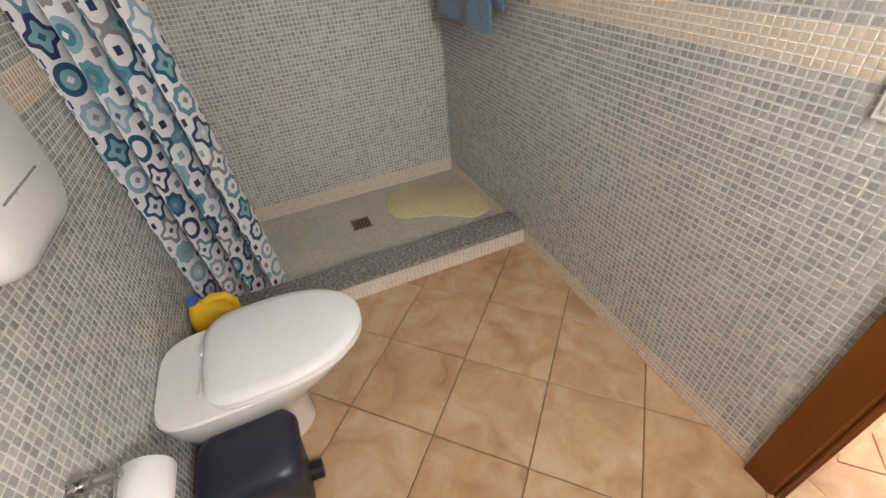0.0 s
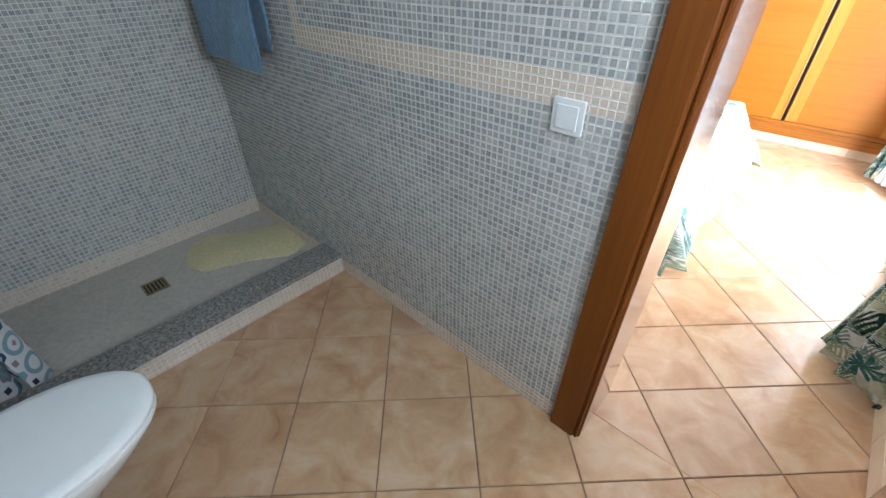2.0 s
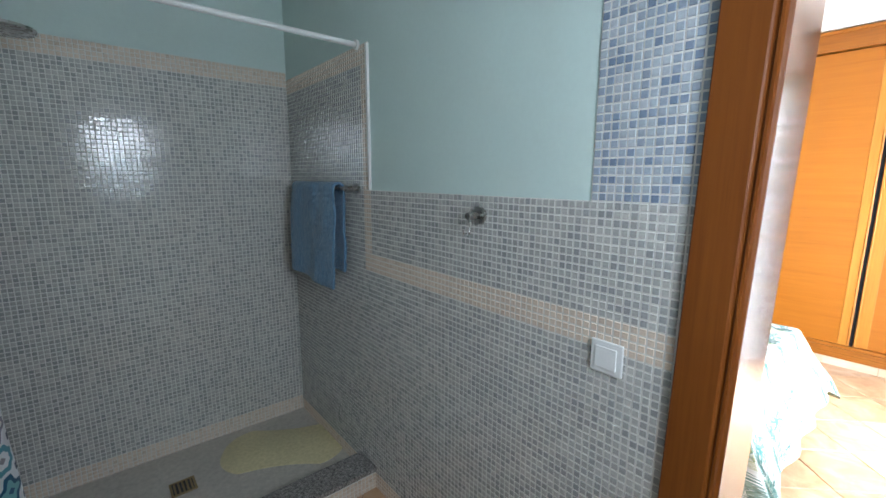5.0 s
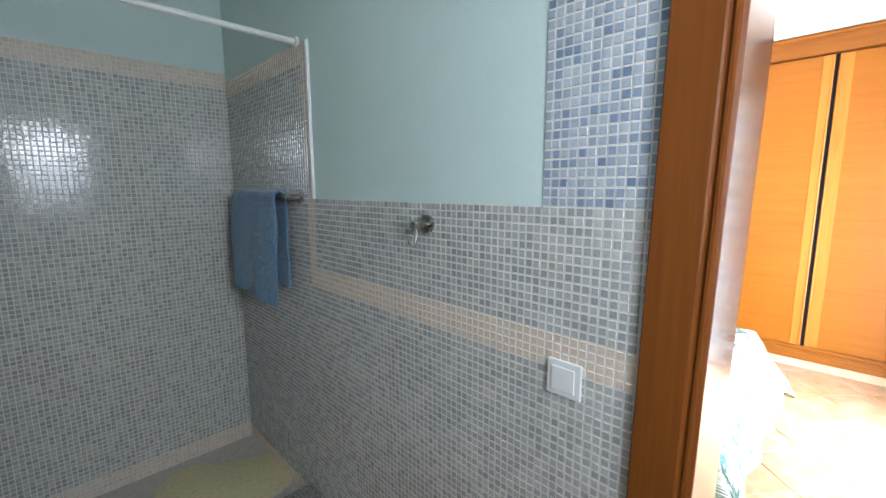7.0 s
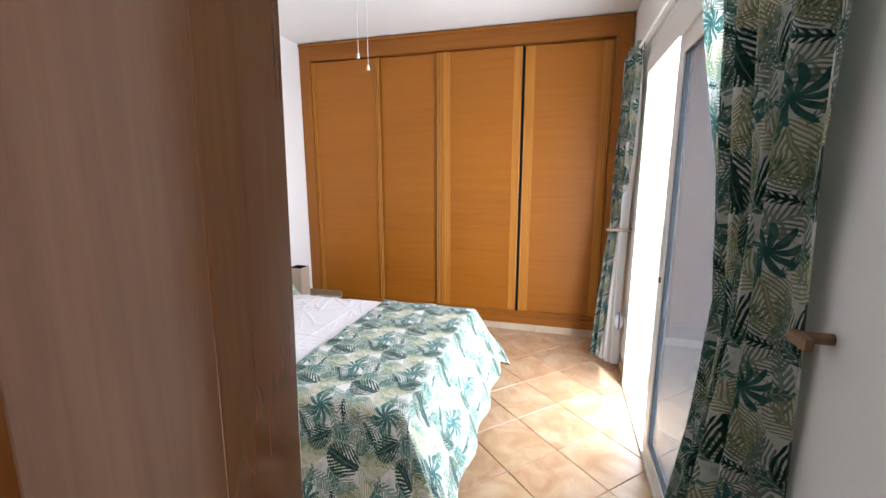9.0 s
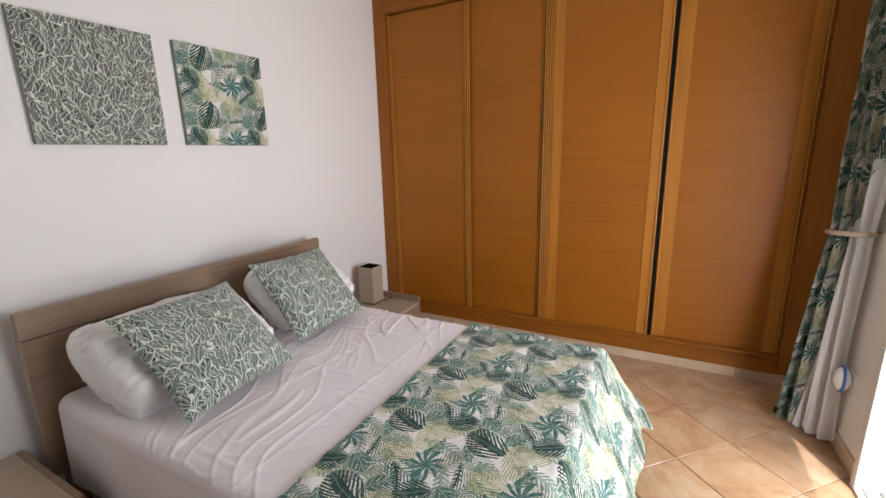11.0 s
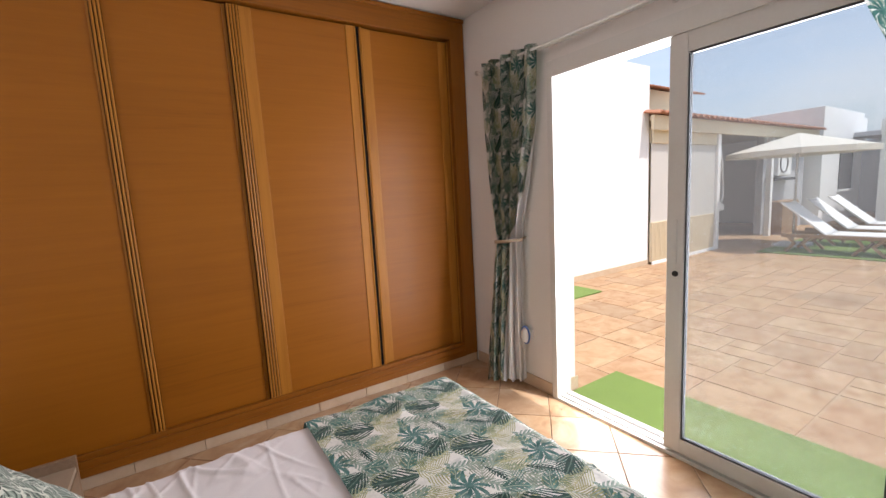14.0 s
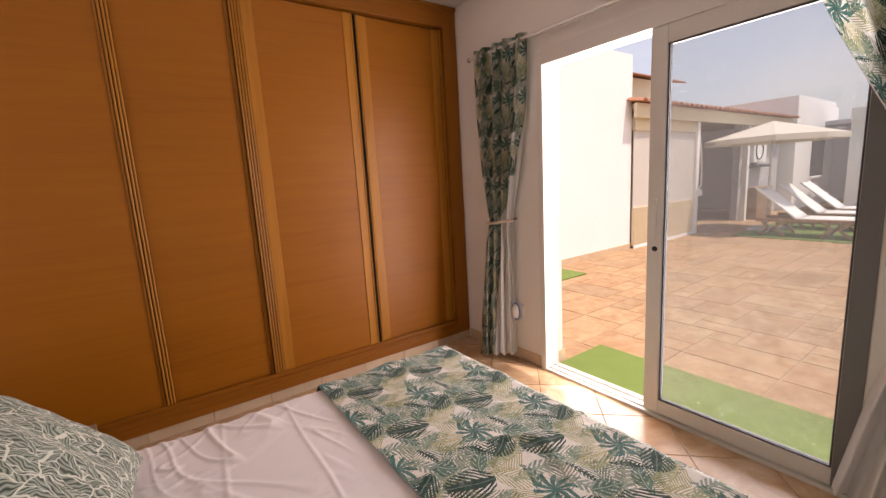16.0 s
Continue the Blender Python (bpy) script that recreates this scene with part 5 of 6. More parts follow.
def jug():
    j = thing("cleaner_bottle", "yellow plastic cleaner bottle with handle and blue cap", "bottle", at=(-1.272, -1.468, 0))
    bm = bmesh.new()
    loft(bm, [rounded_rect(0, 0, 0.050, 0.080, 0.03, 0.0), rounded_rect(0, 0, 0.055, 0.085, 0.035, 0.012), rounded_rect(0, 0, 0.055, 0.085, 0.035, 0.22), rounded_rect(0, -0.004, 0.050, 0.078, 0.035, 0.265), rounded_rect(0, -0.02, 0.034, 0.050, 0.030, 0.300), rounded_rect(0, -0.045, 0.018, 0.018, 0.0175, 0.315), rounded_rect(0, -0.045, 0.018, 0.018, 0.0175, 0.325)])
    part("body", bm, YELLOW_PLASTIC, j, smooth=True)
    bm = bmesh.new()
    tube(bm, [(0, -0.02, 0.296), (0, 0.02, 0.320), (0, 0.062, 0.312), (0, 0.084, 0.275), (0, 0.078, 0.21)], 0.017, 12)
    part("handle", bm, YELLOW_PLASTIC, j, smooth=True)
    bm = bmesh.new()
    tube(bm, [(0, -0.045, 0.322), (0, -0.045, 0.345)], 0.020, 16)
    part("cap", bm, BLUE_PLASTIC, j, "dark blue cap", smooth=True)


jug()


def shower_curtain():
    rod = thing("shower_rod", "white shower curtain rod across the shower", "curtain rod", at=(-1.405, -0.78, 2.085))
    bm = bmesh.new()
    tube(bm, [(0, BY + 0.785, 0), (0, 0.775, 0)], 0.011, 12)
    part("rod", bm, FRAME_WHITE, rod, smooth=True)
    for y, s in ((0.776, -1), (BY + 0.786, 1)):
        bm = bmesh.new()
        tube(bm, [(0, y, 0), (0, y + s * 0.012, 0)], 0.02, 16)
        part("end_cap", bm, FRAME_WHITE, rod, smooth=True)
    c = thing("shower_curtain", "white shower curtain with blue and grey medallions, bunched up", "shower curtain", at=(-1.41, -1.37, 2.05))

    def fn(u, v):
        z = 2.05 - 1.985 * v
        y0, y1 = -1.555, -1.315 + 0.10 * v
        x = -1.41 - 0.165 * v ** 1.2
        ph = u * 2 * math.pi * 3.5
        depth = 0.075 + 0.012 * math.sin(3 * v)
        y = y0 + (y1 - y0) * u + 0.016 * math.cos(ph * 2 + v)
        xx = x + depth * math.sin(ph + 0.5 * math.sin(2 * v)) + 0.012 * n2(u * 7, v * 3, 1, 2)
        return (xx + 1.41, y + 1.37, z - 2.05), (u * 1.75, z)
    sheet_mesh("cloth", fn, 150, 80, SHOWER_PRINT, c)
    for k in range(6):
        bm = bmesh.new()
        yy = -1.545 + k * 0.042 + 1.37
        tube(bm, [(0.005 + 0.02 * math.cos(q), yy, 0.035 + 0.024 * math.sin(q)) for q in (2 * math.pi * i / 16 for i in range(17))], 0.0025, 6)
        part("ring", bm, WHITE_PLASTIC, c, smooth=True)


shower_curtain()


def towel_rail():
    r = thing("towel_rail", "brushed steel towel rail on the mosaic wall", "towel rail", at=(-1.72, -0.005, 1.475))
    bm = bmesh.new()
    tube(bm, [(-0.30, -0.06, 0), (0.285, -0.06, 0)], 0.008, 12)
    part("bar", bm, STEEL, r, smooth=True)
    for x in (-0.30, 0.285):
        bm = bmesh.new()
        tube(bm, [(x, 0, 0), (x, -0.008, 0), (x, -0.010, 0), (x, -0.068, 0)], [0.026, 0.026, 0.013, 0.013], 20)
        part("post", bm, STEEL, r, smooth=True)

    def towel(u, v):
        s = (u - 0.47) * 0.93
        w = (v - 0.5) * 0.52 - 0.03
        arc = 0.024
        a = max(-1, min(1, s / (arc * 1.57)))
        if abs(s) < arc * 1.57:
            y, z = -0.06 - arc * math.sin(a * math.pi / 2), arc * math.cos(a * math.pi / 2)
        else:
            y, z = -0.06 - math.copysign(arc, s), -(abs(s) - arc * 1.57)
        y = y - 0.006 * math.sin(w * 20) * min(1, abs(s) * 4) * (1 if s > 0 else 0.2) - (0.02 * min(1, s * 2) if s > 0 else 0)
        return (-1.72 + w - 0.02 + 0.012 * n2(s * 3, w * 3, 1, 4), min(y, -0.026) - 0.005 - 0.004 * n2(s * 60, w * 60, 1, 2) - 0.012 * n2(s * 5, w * 9, 1, 6), 1.475 + z - (0.01 + 0.05 * w) * min(1.0, max(0.0, s) * 2.5)), (w, s)
    t = sheet_mesh("hand_towel", towel, 150, 90, TERRY, None, thick=0.012)
    tagged(t, "blue terry towel folded over the steel rail", "towel")


towel_rail()


def robe_hook():
    h = thing("robe_hook", "brushed steel round robe hook on the mosaic wall", "hook", at=(-0.640, -0.005, 1.408))
    bm = bmesh.new()
    tube(bm, [(0, 0, 0), (0, -0.010, 0)], 0.027, 28)
    part("wall_plate", bm, STEEL, h, smooth=True)
    bm = bmesh.new()
    tube(bm, [(0, -0.010, 0), (0, -0.058, 0.0)], 0.0115, 16)
    part("stem", bm, STEEL, h, smooth=True)
    bm = bmesh.new()
    tube(bm, [(0, -0.045, -0.008), (0, -0.045, -0.04), (0, -0.050, -0.056), (0, -0.062, -0.060), (0, -0.072, -0.052), (0, -0.074, -0.04)], 0.004, 10)
    part("prong", bm, STEEL, h, smooth=True)


robe_hook()



def shower_head():
    h = thing("rain_shower", "round flat metal rain shower head on a wall arm", "shower", at=(-1.80, -1.13, 2.005))
    bm = bmesh.new()
    tube(bm, [(0, 0, 0), (0, 0, 0.003), (0, 0, 0.012), (0, 0, 0.018), (0, 0, 0.035)], [0.096, 0.10, 0.10, 0.07, 0.018], 36)
    part("shower_head", bm, STEEL, h, smooth=True)
    bm = bmesh.new()
    tube(bm, [(0, 0, 0.03), (0, 0, 0.09), (0, -0.012, 0.125), (0, -0.04, 0.145), (0, -0.10, 0.150), (0, BY + 1.13 + 0.01, 0.150)], 0.011, 14)
    part("arm", bm, STEEL, h, smooth=True)
    bm = bmesh.new()
    tube(bm, [(0, BY + 1.13 + 0.001, 0.15), (0, BY + 1.13 + 0.010, 0.15)], 0.030, 24)
    part("wall_flange", bm, STEEL, h, smooth=True)


shower_head()

sw = thing("light_switch", "square white light switch on the mosaic wall", "light switch", at=(-0.187, -0.005, 1.087))
boxes("face_plate", SWITCH_PLASTIC, sw, (-0.0415, 0.0415, -0.009, 0.0, -0.0415, 0.0415), bevel=0.003)
boxes("rocker", SWITCH_PLASTIC, sw, (-0.028, 0.028, -0.013, -0.0085, -0.028, 0.028), bevel=0.002)

structure("trim_panel_edge", FRAME_WHITE, (-1.330, -1.318, -0.012, 0.0, 1.47, 2.075), label="white edging strip between mosaic and paint", category="trim")


# ---- terrace and surroundings ----
TZ = -0.03
structure("ground", SAND, (-60, 60, -60, 60, -0.40, -0.16), label="dry sandy ground reaching to the horizon", category="ground")
terrace = structure("pavement", PAVE_GROUT, (XO, 24, -7, 14, -0.16, TZ - 0.006), label="terrace of terracotta pavers with pale joints", category="terrace")
house_wall = structure("wall_exterior", OUT_WHITE, (1.4, 5.62, 5.02, 5.3, TZ - 0.01, 3.25), label="bright white rendered garden wall", category="wall")
structure("baseboard_terrace", SKIRT_TILE, (1.4, 5.62, 5.008, 5.02, TZ, TZ + 0.09), label="terracotta plinth along the white wall", category="baseboard")
structure("wall_exterior_own", OUT_WHITE, (XO, XO + 0.012, S1 + 0.01, 5.0, TZ, ZC), (XO, XO + 0.012, -7, S0 - 0.01, TZ, ZC), label="white outside face of the window wall", category="wall")

structure("baseboard_reveal", SKIRT_TILE, (0.953, 1.05, S1 - 0.009, S1 - 0.0005, -0.006, 0.085), label="terracotta plinth tile in the door's outer reveal", category="baseboard")

for x0, x1, y0, y1, lab in ((0.954, 1.46, S0 + 0.005, 2.80, "strip of artificial grass outside the terrace door"), (1.5, 3.50, 4.40, 4.94, "artificial grass patch along the white wall"), (7.9, 13.0, 0.0, 4.25, "artificial grass under the sun loungers")):
    bm = bmesh.new()
    box(bm, x0, x1, y0, y1, TZ if x0 > 1 else -0.005, TZ + 0.018 if x0 > 1 else 0.008, 0.003, 1)
    tagged(link("grass_mat", bm, TURF), lab, "grass mat", "artificial grass mats")


def tile_roof(name, parent, x0, x1, y0, z0, y1, z1, material):
    """A pitched roof of rounded tiles, one row of channels a tile wide."""
    nx = int((x1 - x0) / 0.2)
    verts, faces = [], []
    for j in range(2):
        y, z = (y0, z0) if j == 0 else (y1, z1)
        for i in range(nx * 4 + 1):
            verts.append((x0 + i * 0.05, y, z + 0.045 * abs(math.sin(i * math.pi / 4)) + 0.03))
    m = nx * 4 + 1
    for i in range(m - 1):
        faces.append((i, i + 1, m + i + 1, m + i))
    me = bpy.data.meshes.new(name)
    me.from_pydata(verts, [], faces)
    me.materials.append(material)
    ob = new(name, me)
    ob.parent = parent
    mod = ob.modifiers.new("thickness", "SOLIDIFY")
    mod.thickness = 0.02
    return ob


def annex():
    h = thing("garden_annex", "low cream annex with screens, posts and a tiled roof", "building", at=(0, 0, 0))
    # walls under the roof: their shade is put into the grey
    boxes("wall", OUT_GREY, h, (7.9, 13.2, 7.6, 7.8, TZ, 2.45), (10.6, 13.2, 5.15, 5.3, TZ, 2.3), label="back wall with shade put into its grey")
    boxes("wall", CREAM_FRONT, h, (5.64, 5.8, 5.05, 7.8, TZ, 2.3))
    # flat dark panel put in for the shade inside the doorway
    boxes("doorway_shade_panel", DARK_ROOM, h, (8.4, 9.8, 7.56, 7.6, TZ, 2.1))
    boxes("fascia", CREAM_FRONT, h, (5.50, 13.2, 4.86, 4.92, 2.22, 2.46), bevel=0.01)
    boxes("ceiling_slab", CREAM_FRONT, h, (5.64, 13.2, 4.92, 7.8, 2.38, 2.46))
    tile_roof("roof", h, 5.45, 13.3, 4.74, 2.44, 7.9, 3.0, ROOF_TILE)
    for x in (7.92, 10.5):
        boxes("post", OUT_WHITE, h, (x - 0.06, x + 0.06, 4.93, 5.04, TZ, 2.3), bevel=0.006)
    s = boxes("roll_screen", ROLL_SCREEN, h, (5.63, 7.85, 4.98, 4.99, 0.70, 2.25), label="translucent roll-down screen")
    boxes("screen_head", CREAM_FRONT, s, (5.63, 7.85, 4.95, 5.02, 2.02, 2.24), bevel=0.01)
    p = boxes("low_panel", CREAM_FRONT, h, (5.63, 7.85, 4.97, 5.0, TZ + 0.05, 0.70), label="cream bamboo lower panel")
    cane = None
    for k in range(55):
        if cane is None:
            bm = bmesh.new()
            tube(bm, [(0, 0, TZ + 0.06), (0, 0, 0.69)], 0.014, 6)
            cane = part("cane", bm, CREAM_FRONT, p)
            ob = cane
        else:
            ob = new("cane", cane.data)
            ob.parent = p
        ob.location = (5.65 + k * 0.04, 4.965, 0)
    boxes("low_rail", OUT_WHITE, h, (5.63, 7.98, 4.94, 4.965, TZ, TZ + 0.05))
    bm = bmesh.new()
    tube(bm, [(8.15, 5.05, 2.2), (8.2, 5.0, 1.6), (8.3, 5.02, 1.2), (8.25, 5.0, 0.95), (8.1, 5.0, 0.85)], 0.02, 8)
    part("hanging_hose", bm, OUT_WHITE, h, "pale hanging hose")
    boxes("basin", OUT_WHITE, h, (8.0, 8.6, 5.1, 5.5, 0.7, 0.85), (8.2, 8.4, 5.2, 5.4, TZ, 0.7), bevel=0.03)
    ac = boxes("air_conditioner", OUT_WHITE, h, (10.9, 11.7, 4.95, 5.15, 1.35, 1.95), bevel=0.02)
    bm = bmesh.new()
    tube(bm, [(11.2 + 0.22 * math.cos(q), 4.94, 1.65 + 0.22 * math.sin(q)) for q in (2 * math.pi * k / 24 for k in range(25))], 0.015, 6)
    part("fan_guard", bm, BLACK_PLASTIC, ac)
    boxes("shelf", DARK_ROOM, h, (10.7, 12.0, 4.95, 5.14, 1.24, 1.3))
    boxes("crate", TEAK, h, (10.8, 11.8, 4.8, 5.12, TZ, 0.75), bevel=0.01)


annex()


def far_house():
    h = thing("white_house", "white flat roofed house with dark windows beyond the loungers", "building", at=(0, 0, 0))
    boxes("wall", OUT_WHITE, h, (13.4, 16.99, 4.83, 8.4, TZ, 3.09), bevel=0.01)
    boxes("parapet", OUT_WHITE, h, (16.99, 17.59, 4.88, 5.6, 2.2, 2.97), bevel=0.01)
    # porch slab and wall carry the porch's shade as grey colour
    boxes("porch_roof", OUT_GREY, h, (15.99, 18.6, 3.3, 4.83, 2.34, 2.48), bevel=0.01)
    boxes("porch_wall", OUT_GREY, h, (18.3, 18.5, 3.3, 6.0, TZ, 2.34), label="porch wall with shade put into its grey")
    boxes("porch_post", OUT_WHITE, h, (16.35, 16.5, 3.55, 3.7, TZ, 2.34), bevel=0.01)
    boxes("low_wing", OUT_WHITE, h, (14.2, 18.0, -3.0, 3.9, TZ, 2.55), bevel=0.01)
    boxes("parapet", OUT_WHITE, h, (14.1, 14.3, -3.0, 3.9, 2.3, 2.62))
    boxes("chimney", OUT_WHITE, h, (15.2, 15.6, 3.4, 3.8, 2.55, 2.95), bevel=0.01)
    # window panels hold the unlit rooms' darkness as colour
    for y0, y1, z0, z1 in ((1.6, 2.6, TZ, 2.1), (-0.6, 0.6, 0.9, 2.1)):
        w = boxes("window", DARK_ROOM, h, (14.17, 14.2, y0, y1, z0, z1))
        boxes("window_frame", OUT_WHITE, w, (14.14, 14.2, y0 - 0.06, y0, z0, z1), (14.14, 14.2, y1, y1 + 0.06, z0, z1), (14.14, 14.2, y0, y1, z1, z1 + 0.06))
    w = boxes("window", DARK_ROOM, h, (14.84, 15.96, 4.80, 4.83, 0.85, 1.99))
    boxes("window_frame", OUT_WHITE, w, (14.78, 16.02, 4.77, 4.83, 0.78, 0.85), bevel=0.01)
    b = thing("house_behind", "pale house with a tiled roof behind the annex", "building", at=(0, 0, 0))
    boxes("wall", CREAM_FRONT, b, (6.0, 15.0, 9.0, 13.0, TZ, 4.36))
    tile_roof("roof", b, 5.8, 15.3, 8.6, 4.30, 11.0, 4.9, ROOF_TILE)


far_house()


def parasol():
    p = thing("parasol", "open cream square parasol on a thin pole", "parasol", at=(8.95, 4.02, TZ))
    bm = bmesh.new()
    tube(bm, [(0, 0, 0.02), (0, 0, 2.12)], 0.02, 12)
    part("pole", bm, STEEL, p, smooth=True)
    boxes("base", OUT_GREY, p, (-0.25, 0.25, -0.25, 0.25, 0.018, 0.08), bevel=0.01)
    bm = bmesh.new()
    top = bm.verts.new((0, 0, 2.18))
    rim, low = [], []
    for k in range(8):
        q = radians(45 * k + 20)
        r = 1.22 if k % 2 == 0 else 1.10
        rim.append(bm.verts.new((r * math.cos(q), r * 0.93 * math.sin(q), 1.86)))
        low.append(bm.verts.new((r * math.cos(q), r * 0.93 * math.sin(q), 1.76)))
    for k in range(8):
        bm.faces.new((top, rim[k], rim[(k + 1) % 8])), bm.faces.new((rim[k], low[k], low[(k + 1) % 8], rim[(k + 1) % 8]))
    c = part("canopy", bm, CANVAS, p)
    mod = c.modifiers.new("thickness", "SOLIDIFY")
    mod.thickness = 0.006
    for k in range(8):
        q = radians(45 * k + 20)
        bm = bmesh.new()
        tube(bm, [(0, 0, 2.13), (1.08 * math.cos(q), 1.0 * math.sin(q), 1.85)], 0.008, 6)
        part("rib", bm, STEEL, p)


parasol()


def lounger():
    l = thing("sun_lounger", "white sling sun lounger with a brown wooden frame, backrest raised", "sun lounger", "sun loungers", at=(8.40, 4.0, TZ + 0.018))
    boxes("side_rail", TEAK, l, (-0.31, -0.27, -1.9, -0.05, 0.27, 0.33), bevel=0.008)
    boxes("side_rail", TEAK, l, (0.27, 0.31, -1.9, -0.05, 0.27, 0.33), bevel=0.008)
    for x in (-0.29, 0.29):
        for y in (-0.15, -1.05):
            bm = bmesh.new()
            tube(bm, [(x, y, 0.30), (x, y - 0.10, 0.16), (x, y + 0.02, 0.012)], 0.03, 8)
            tube(bm, [(x, y - 0.35, 0.30), (x, y - 0.22, 0.16), (x, y - 0.36, 0.012)], 0.03, 8)
            part("leg", bm, TEAK, l, smooth=True)
    sheet_mesh("seat_sling", lambda u, v: ((-0.28 + 0.56 * u, -1.88 + 1.22 * v, 0.335 - 0.02 * math.sin(u * math.pi)), (u, v)), 8, 8, SLING, l, thick=0.02)
    b = sheet_mesh("backrest_sling", lambda u, v: ((-0.28 + 0.56 * u, -0.66 + 0.62 * v, 0.34 + 0.55 * v - 0.02 * math.sin(u * math.pi)), (u, v)), 8, 8, SLING, l, thick=0.025)
    for x in (-0.29, 0.29):
        bm = bmesh.new()
        tube(bm, [(x, -0.68, 0.33), (x, -0.03, 0.90)], 0.018, 8)
        part("backrest_bar", bm, SLING, l, smooth=True)
    return l


first = lounger()
copy_thing(first, pose(9.55, 3.98, TZ + 0.018))
copy_thing(first, pose(10.55, 3.90, TZ + 0.018))

# ---- tiles, pavers and mosaic pieces ----
TS = 0.333
TD = TS / math.sqrt(2)


def clip_poly(poly, x0, x1, y0, y1):
    for ax, lim, sg in ((0, x0, 1), (0, x1, -1), (1, y0, 1), (1, y1, -1)):
        out = []
        for k in range(len(poly)):
            a, b = poly[k - 1], poly[k]
            ia, ib = sg * (a[ax] - lim) >= 0, sg * (b[ax] - lim) >= 0
            if ia != ib:
                f = (lim - a[ax]) / (b[ax] - a[ax])
                out.append(tuple(p + (q - p) * f for p, q in zip(a, b)))
            if ib:
                out.append(b)
        poly = out
        if len(poly) < 3:
            return []
    return poly


def slab_mesh(name, poly, z0, z1, ease):
    """A flat piece with eased upper edges."""
    cx, cy = sum(p[0] for p in poly) / len(poly), sum(p[1] for p in poly) / len(poly)
    n = len(poly)

    def inset(p, d):
        r = math.hypot(p[0] - cx, p[1] - cy)
        k = max(0.0, 1 - d * 1.4 / max(r, 1e-6))
        return cx + (p[0] - cx) * k, cy + (p[1] - cy) * k
    verts = [(*p, z0) for p in poly] + [(*p, z1 - ease) for p in poly] + [(*inset(p, ease), z1) for p in poly]
    faces = [(k, (k + 1) % n, n + (k + 1) % n, n + k) for k in range(n)] + [(n + k, n + (k + 1) % n, 2 * n + (k + 1) % n, 2 * n + k) for k in range(n)] + [tuple(range(2 * n, 3 * n))]
    me = bpy.data.meshes.new(name)
    me.from_pydata(verts, [], faces)
    return me


full = slab_mesh("tile", [(0, -TD + 0.0028), (TD - 0.0028, 0), (0, TD - 0.0028), (-TD + 0.0028, 0)], -0.006, 0.0, 0.0022)
full.materials.append(FLOOR_TILE)
RX, RY = -0.5645, -0.3768
for i in range(-14, 16):
    for j in range(-14, 14):
        cx, cy = RX + (i + j + 1) * TD, RY + (i - j) * TD
        done = False
        for x0, x1, y0, y1 in ((-1.338, XE, BY, 0.115), (XW, XE, 0.115, YN + 0.02)):
            if cx < x0 - TD or cx > x1 + TD or cy < y0 - TD or cy > y1 + TD:
                continue
            if x0 < cx - TD and cx + TD < x1 and y0 < cy - TD and cy + TD < y1:
                ob = new("tile", full)
            else:
                g = TD - 0.0028
                poly = clip_poly([(cx, cy - g), (cx + g, cy), (cx, cy + g), (cx - g, cy)], x0, x1, y0, y1)
                if len(poly) < 3:
                    continue
                me = slab_mesh("tile", [(px - cx, py - cy) for px, py in poly], -0.006, 0.0, 0.0022)
                me.materials.append(FLOOR_TILE)
                ob = new("tile", me)
            ob.location, ob.parent = (cx, cy, 0), floor

# pavers: mixed sizes laid on a module
rng = random.Random(7)
near, far_v, far_f = [], [], []
shapes = {}
MOD, NX, NY = 0.205, 78, 52
taken = set()
for i in range(NX):
    for j in range(NY):
        if (i, j) in taken:
            continue
        sizes = [(2, 2), (2, 3), (3, 2), (1, 2), (2, 1), (1, 1), (2, 2), (1, 2)]
        rng.shuffle(sizes)
        for a, b in sizes + [(1, 1)]:
            cells = [(i + p, j + q) for p in range(a) for q in range(b)]
            if not any(q in taken for q in cells):
                taken.update(cells)
                x, y = XO + 0.002 + i * MOD, -4.0 + j * MOD
                if not (y > 4.85 and x < 5.2):
                    near.append((x, y, a * MOD, b * MOD))
                break
near.sort(key=lambda q: abs(q[0] - 3.0) * 0.8 + abs(q[1] - 3.0))
for k, (x, y, w, ln) in enumerate(near):
    h = rng.uniform(-0.0015, 0.0015)
    if k < 300:
        if (w, ln) not in shapes:
            shapes[w, ln] = slab_mesh("paver", [(0.006, 0.006), (w - 0.006, 0.006), (w - 0.006, ln - 0.006), (0.006, ln - 0.006)], -0.006, 0.0, 0.003)
            shapes[w, ln].materials.append(PAVER)
        ob = new("paver", shapes[w, ln])
        ob.location, ob.parent = (x, y, TZ + h), terrace
    else:
        b = len(far_v)
        far_v += [(x + 0.006, y + 0.006, TZ - 0.006), (x + w - 0.006, y + 0.006, TZ - 0.006), (x + w - 0.006, y + ln - 0.006, TZ - 0.006), (x + 0.006, y + ln - 0.006, TZ - 0.006),
                  (x + 0.009, y + 0.009, TZ + h), (x + w - 0.009, y + 0.009, TZ + h), (x + w - 0.009, y + ln - 0.009, TZ + h), (x + 0.009, y + ln - 0.009, TZ + h)]
        far_f += [(b + 4, b + 5, b + 6, b + 7)] + [(b + q, b + (q + 1) % 4, b + 4 + (q + 1) % 4, b + 4 + q) for q in range(4)]
me = bpy.data.meshes.new("far_pavers")
me.from_pydata(far_v, [], far_f)
me.materials.append(PAVER_FAR)
ob = new("far_pavers", me)
ob.parent = terrace
tagged(ob, kind="stuff")

MP = 0.02042           # mosaic pitch
MG, MH = 0.0017, 0.0045


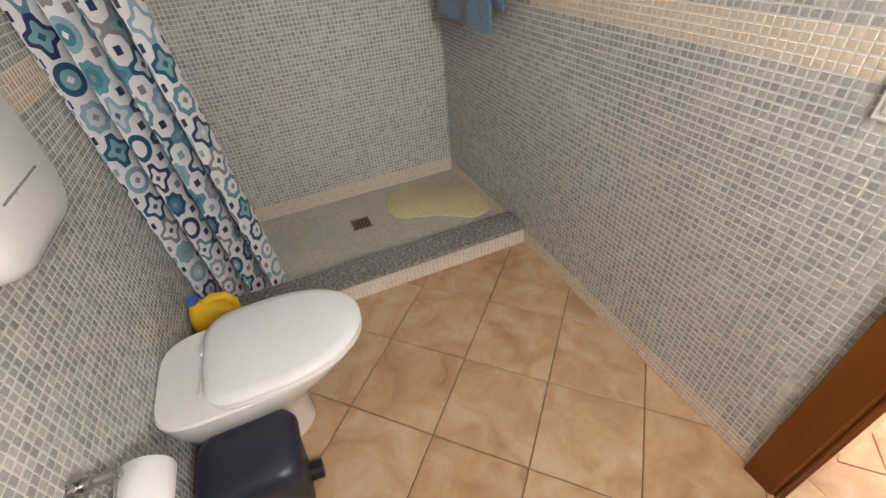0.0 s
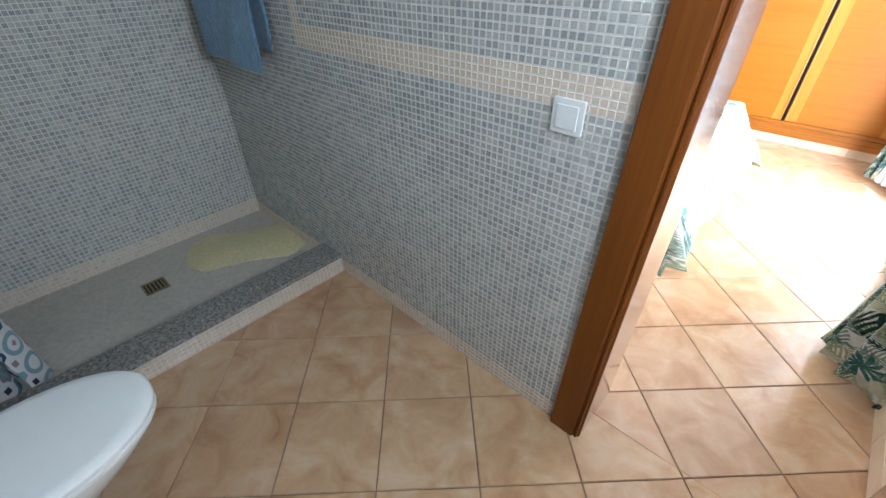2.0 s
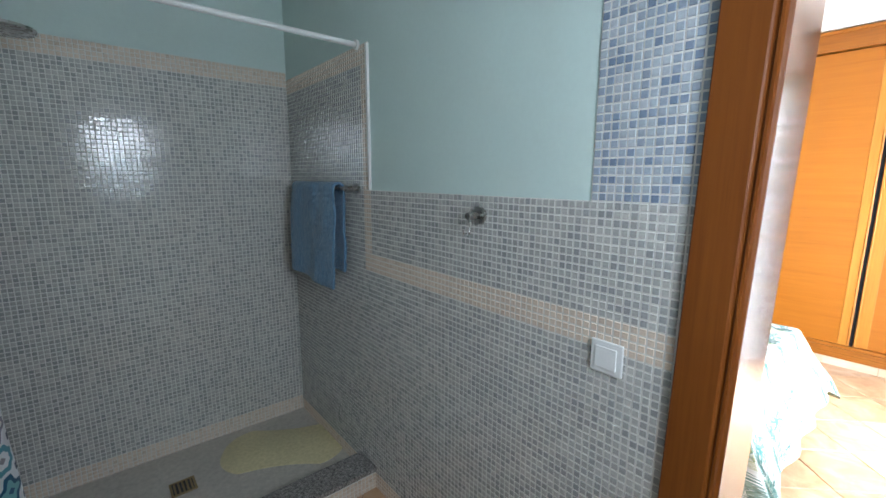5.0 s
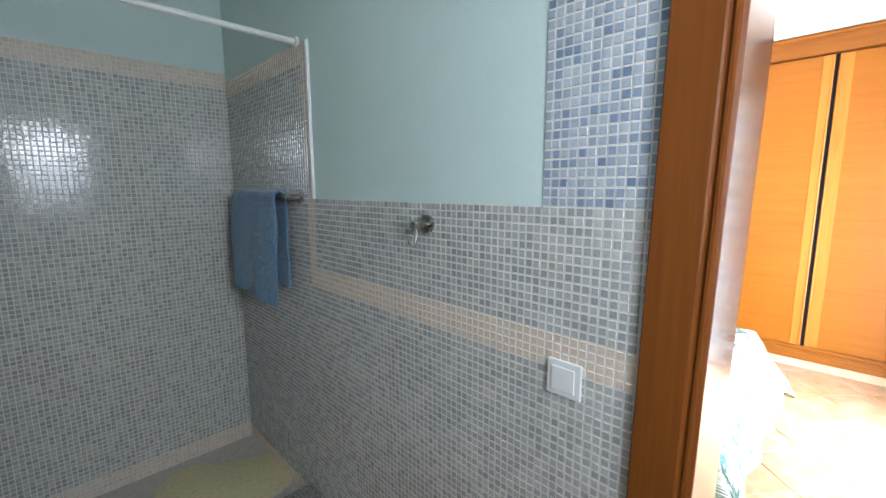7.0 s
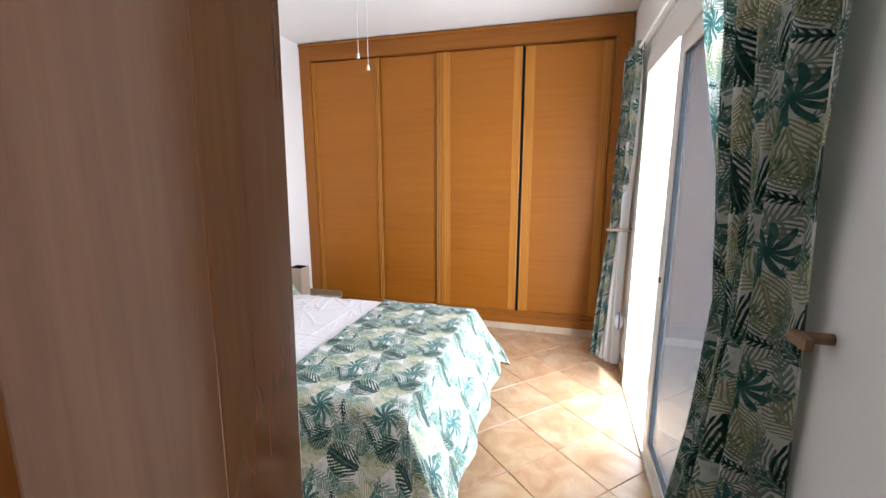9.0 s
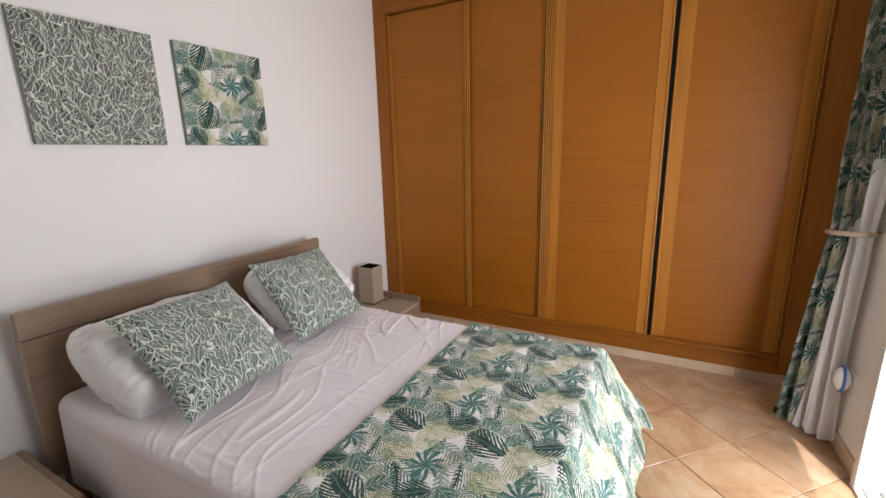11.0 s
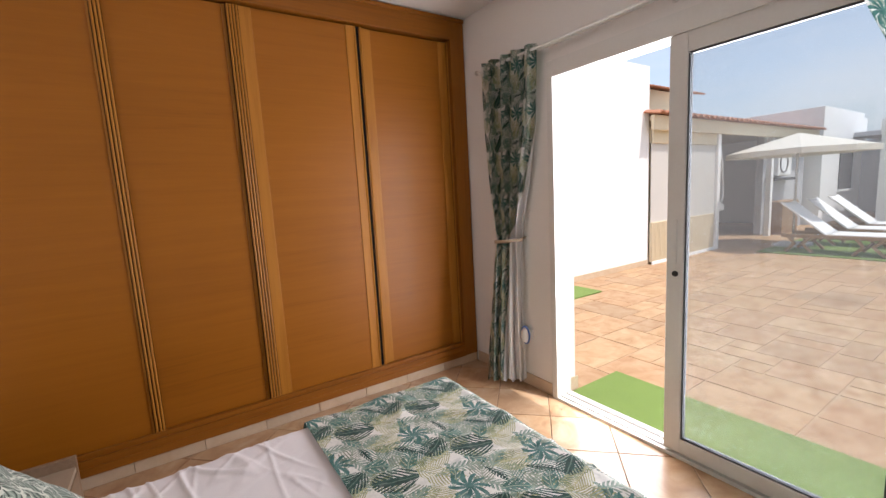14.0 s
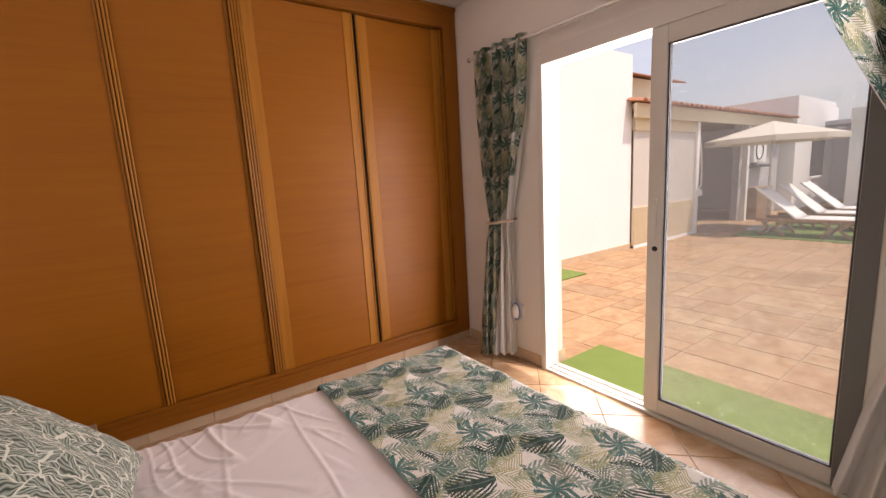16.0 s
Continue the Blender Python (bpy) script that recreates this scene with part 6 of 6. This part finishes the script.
def mosaic(parent, origin, du, dv, dn, nu, nv, sort, skip=None):
    """Mosaic on a wall: origin, unit steps, normal, counts; sort(i, j) names the colour of a piece, or None."""
    o, du, dv, dn = (np.array(q, dtype=float) for q in (origin, du, dv, dn))
    bins = {}
    rr = np.random.RandomState(5)
    for i in range(nu):
        for j in range(nv):
            key = sort(i, j)
            if key:
                bins.setdefault(key, []).append((i, j))
    for key, cells in bins.items():
        c = np.array(cells, dtype=float)
        n = len(c)
        jit = rr.uniform(-0.0004, 0.0004, (n, 2))
        base = o + (c[:, :1] * MP + jit[:, :1]) * du + (c[:, 1:] * MP + jit[:, 1:]) * dv
        corners = ((MG, MG), (MP - MG, MG), (MP - MG, MP - MG), (MG, MP - MG))
        e = 0.0012
        ins = ((MG + e, MG + e), (MP - MG - e, MG + e), (MP - MG - e, MP - MG - e), (MG + e, MP - MG - e))
        lift = rr.uniform(-0.0004, 0.0004, (n, 1))
        tilt = rr.uniform(-0.00016, 0.00016, (n, 4))
        vs = [base + a * du + b * dv + 0.0015 * dn for a, b in corners] + [base + a * du + b * dv + (MH + lift + tilt[:, k:k + 1]) * dn for k, (a, b) in enumerate(ins)]
        verts = np.stack(vs, axis=1).reshape(-1, 3)
        f = np.array([(4, 5, 6, 7), (0, 1, 5, 4), (1, 2, 6, 5), (2, 3, 7, 6), (3, 0, 4, 7)])
        if np.dot(np.cross(du, dv), dn) < 0:
            f = f[:, ::-1]
        faces = (np.arange(n)[:, None, None] * 8 + f[None]).reshape(-1, 4)
        me = bpy.data.meshes.new("mosaic")
        me.from_pydata(verts.tolist(), [], faces.tolist())
        me.materials.append({"grey": M_GREY, "blue": M_BLUE, "cream": M_CREAM}[key])
        ob = new("mosaic", me)
        ob.parent = parent
        tagged(ob, key + " glass mosaic pieces", kind="stuff")
    # grout bed
    bm = bmesh.new()
    for x0, x1, z0, z1 in skip or ():
        a, b = o + du * x0 * MP + dv * z0 * MP, o + du * x1 * MP + dv * z1 * MP + dn * 0.0022
        box(bm, *sum(([min(p, q), max(p, q)] for p, q in zip(a, b)), []))
    ob = link("grout_bed", bm, MOSAIC_GROUT, parent)
    tagged(ob, "pale cement grout between the mosaic")


SINGLE = (0, 21, 58, 72)     # columns and rows of the divider's mosaic that are separate pieces, beside the door frame


def divider_sort(i, j):
    if SINGLE[0] <= i < SINGLE[1] and SINGLE[2] <= j < SINGLE[3]:
        return None
    if j < 4 or (54 <= j < 58 and i < 67):
        return "cream"
    if j < 72:
        return "cream" if 64 <= i < 67 and j > 54 else "grey"
    if i < 12:
        return "blue"
    if i >= 64:
        return "cream" if i < 67 or j >= 98 else "grey"
    return None


NU = int((-0.0157 - BX) / MP)
mosaic(divider, (-0.0157, 0.0, 0.0), (-1, 0, 0), (0, 0, 1), (0, -1, 0), NU, 102, divider_sort, [(0, NU, 0, 72), (0, 12, 72, 102), (64, NU, 72, 102)])
unit = bpy.data.meshes.new("mosaic_tile")
a, b, e = MG, MP - MG, 0.0012
unit.from_pydata([(-a, -0.0015, a), (-b, -0.0015, a), (-b, -0.0015, b), (-a, -0.0015, b), (-a - e, -MH, a + e), (-b + e, -MH, a + e), (-b + e, -MH, b - e), (-a - e, -MH, b - e)], [],
                 [(4, 5, 6, 7), (0, 1, 5, 4), (1, 2, 6, 5), (2, 3, 7, 6), (3, 0, 4, 7)])
unit.materials.append(M_GREY1)
for i in range(SINGLE[0], SINGLE[1]):
    for j in range(SINGLE[2], SINGLE[3]):
        ob = new("mosaic_tile", unit)
        ob.location, ob.parent = (-0.0157 - i * MP, rng.uniform(-0.0003, 0.0003), j * MP), divider

NB = int((YB - BY) / MP)
mosaic(back, (BX, -0.002, 0.0), (0, -1, 0), (0, 0, 1), (1, 0, 0), NB, 104, lambda i, j: "cream" if j < 5 or j >= 100 else "grey", [(0, NB, 0, 104)])
NL = int((XE - BX) / MP)
mosaic(side, (BX + 0.002, BY, 0.0), (1, 0, 0), (0, 0, 1), (0, 1, 0), NL, 72, lambda i, j: "cream" if j < 4 or 54 <= j < 58 else "grey", [(0, NL, 0, 72)])
mosaic(curb, (-1.338, -0.002, 0.0), (0, -1, 0), (0, 0, 1), (1, 0, 0), NB, 5, lambda i, j: "cream" if j < 4 else None, [(0, NB, 0, 4)])
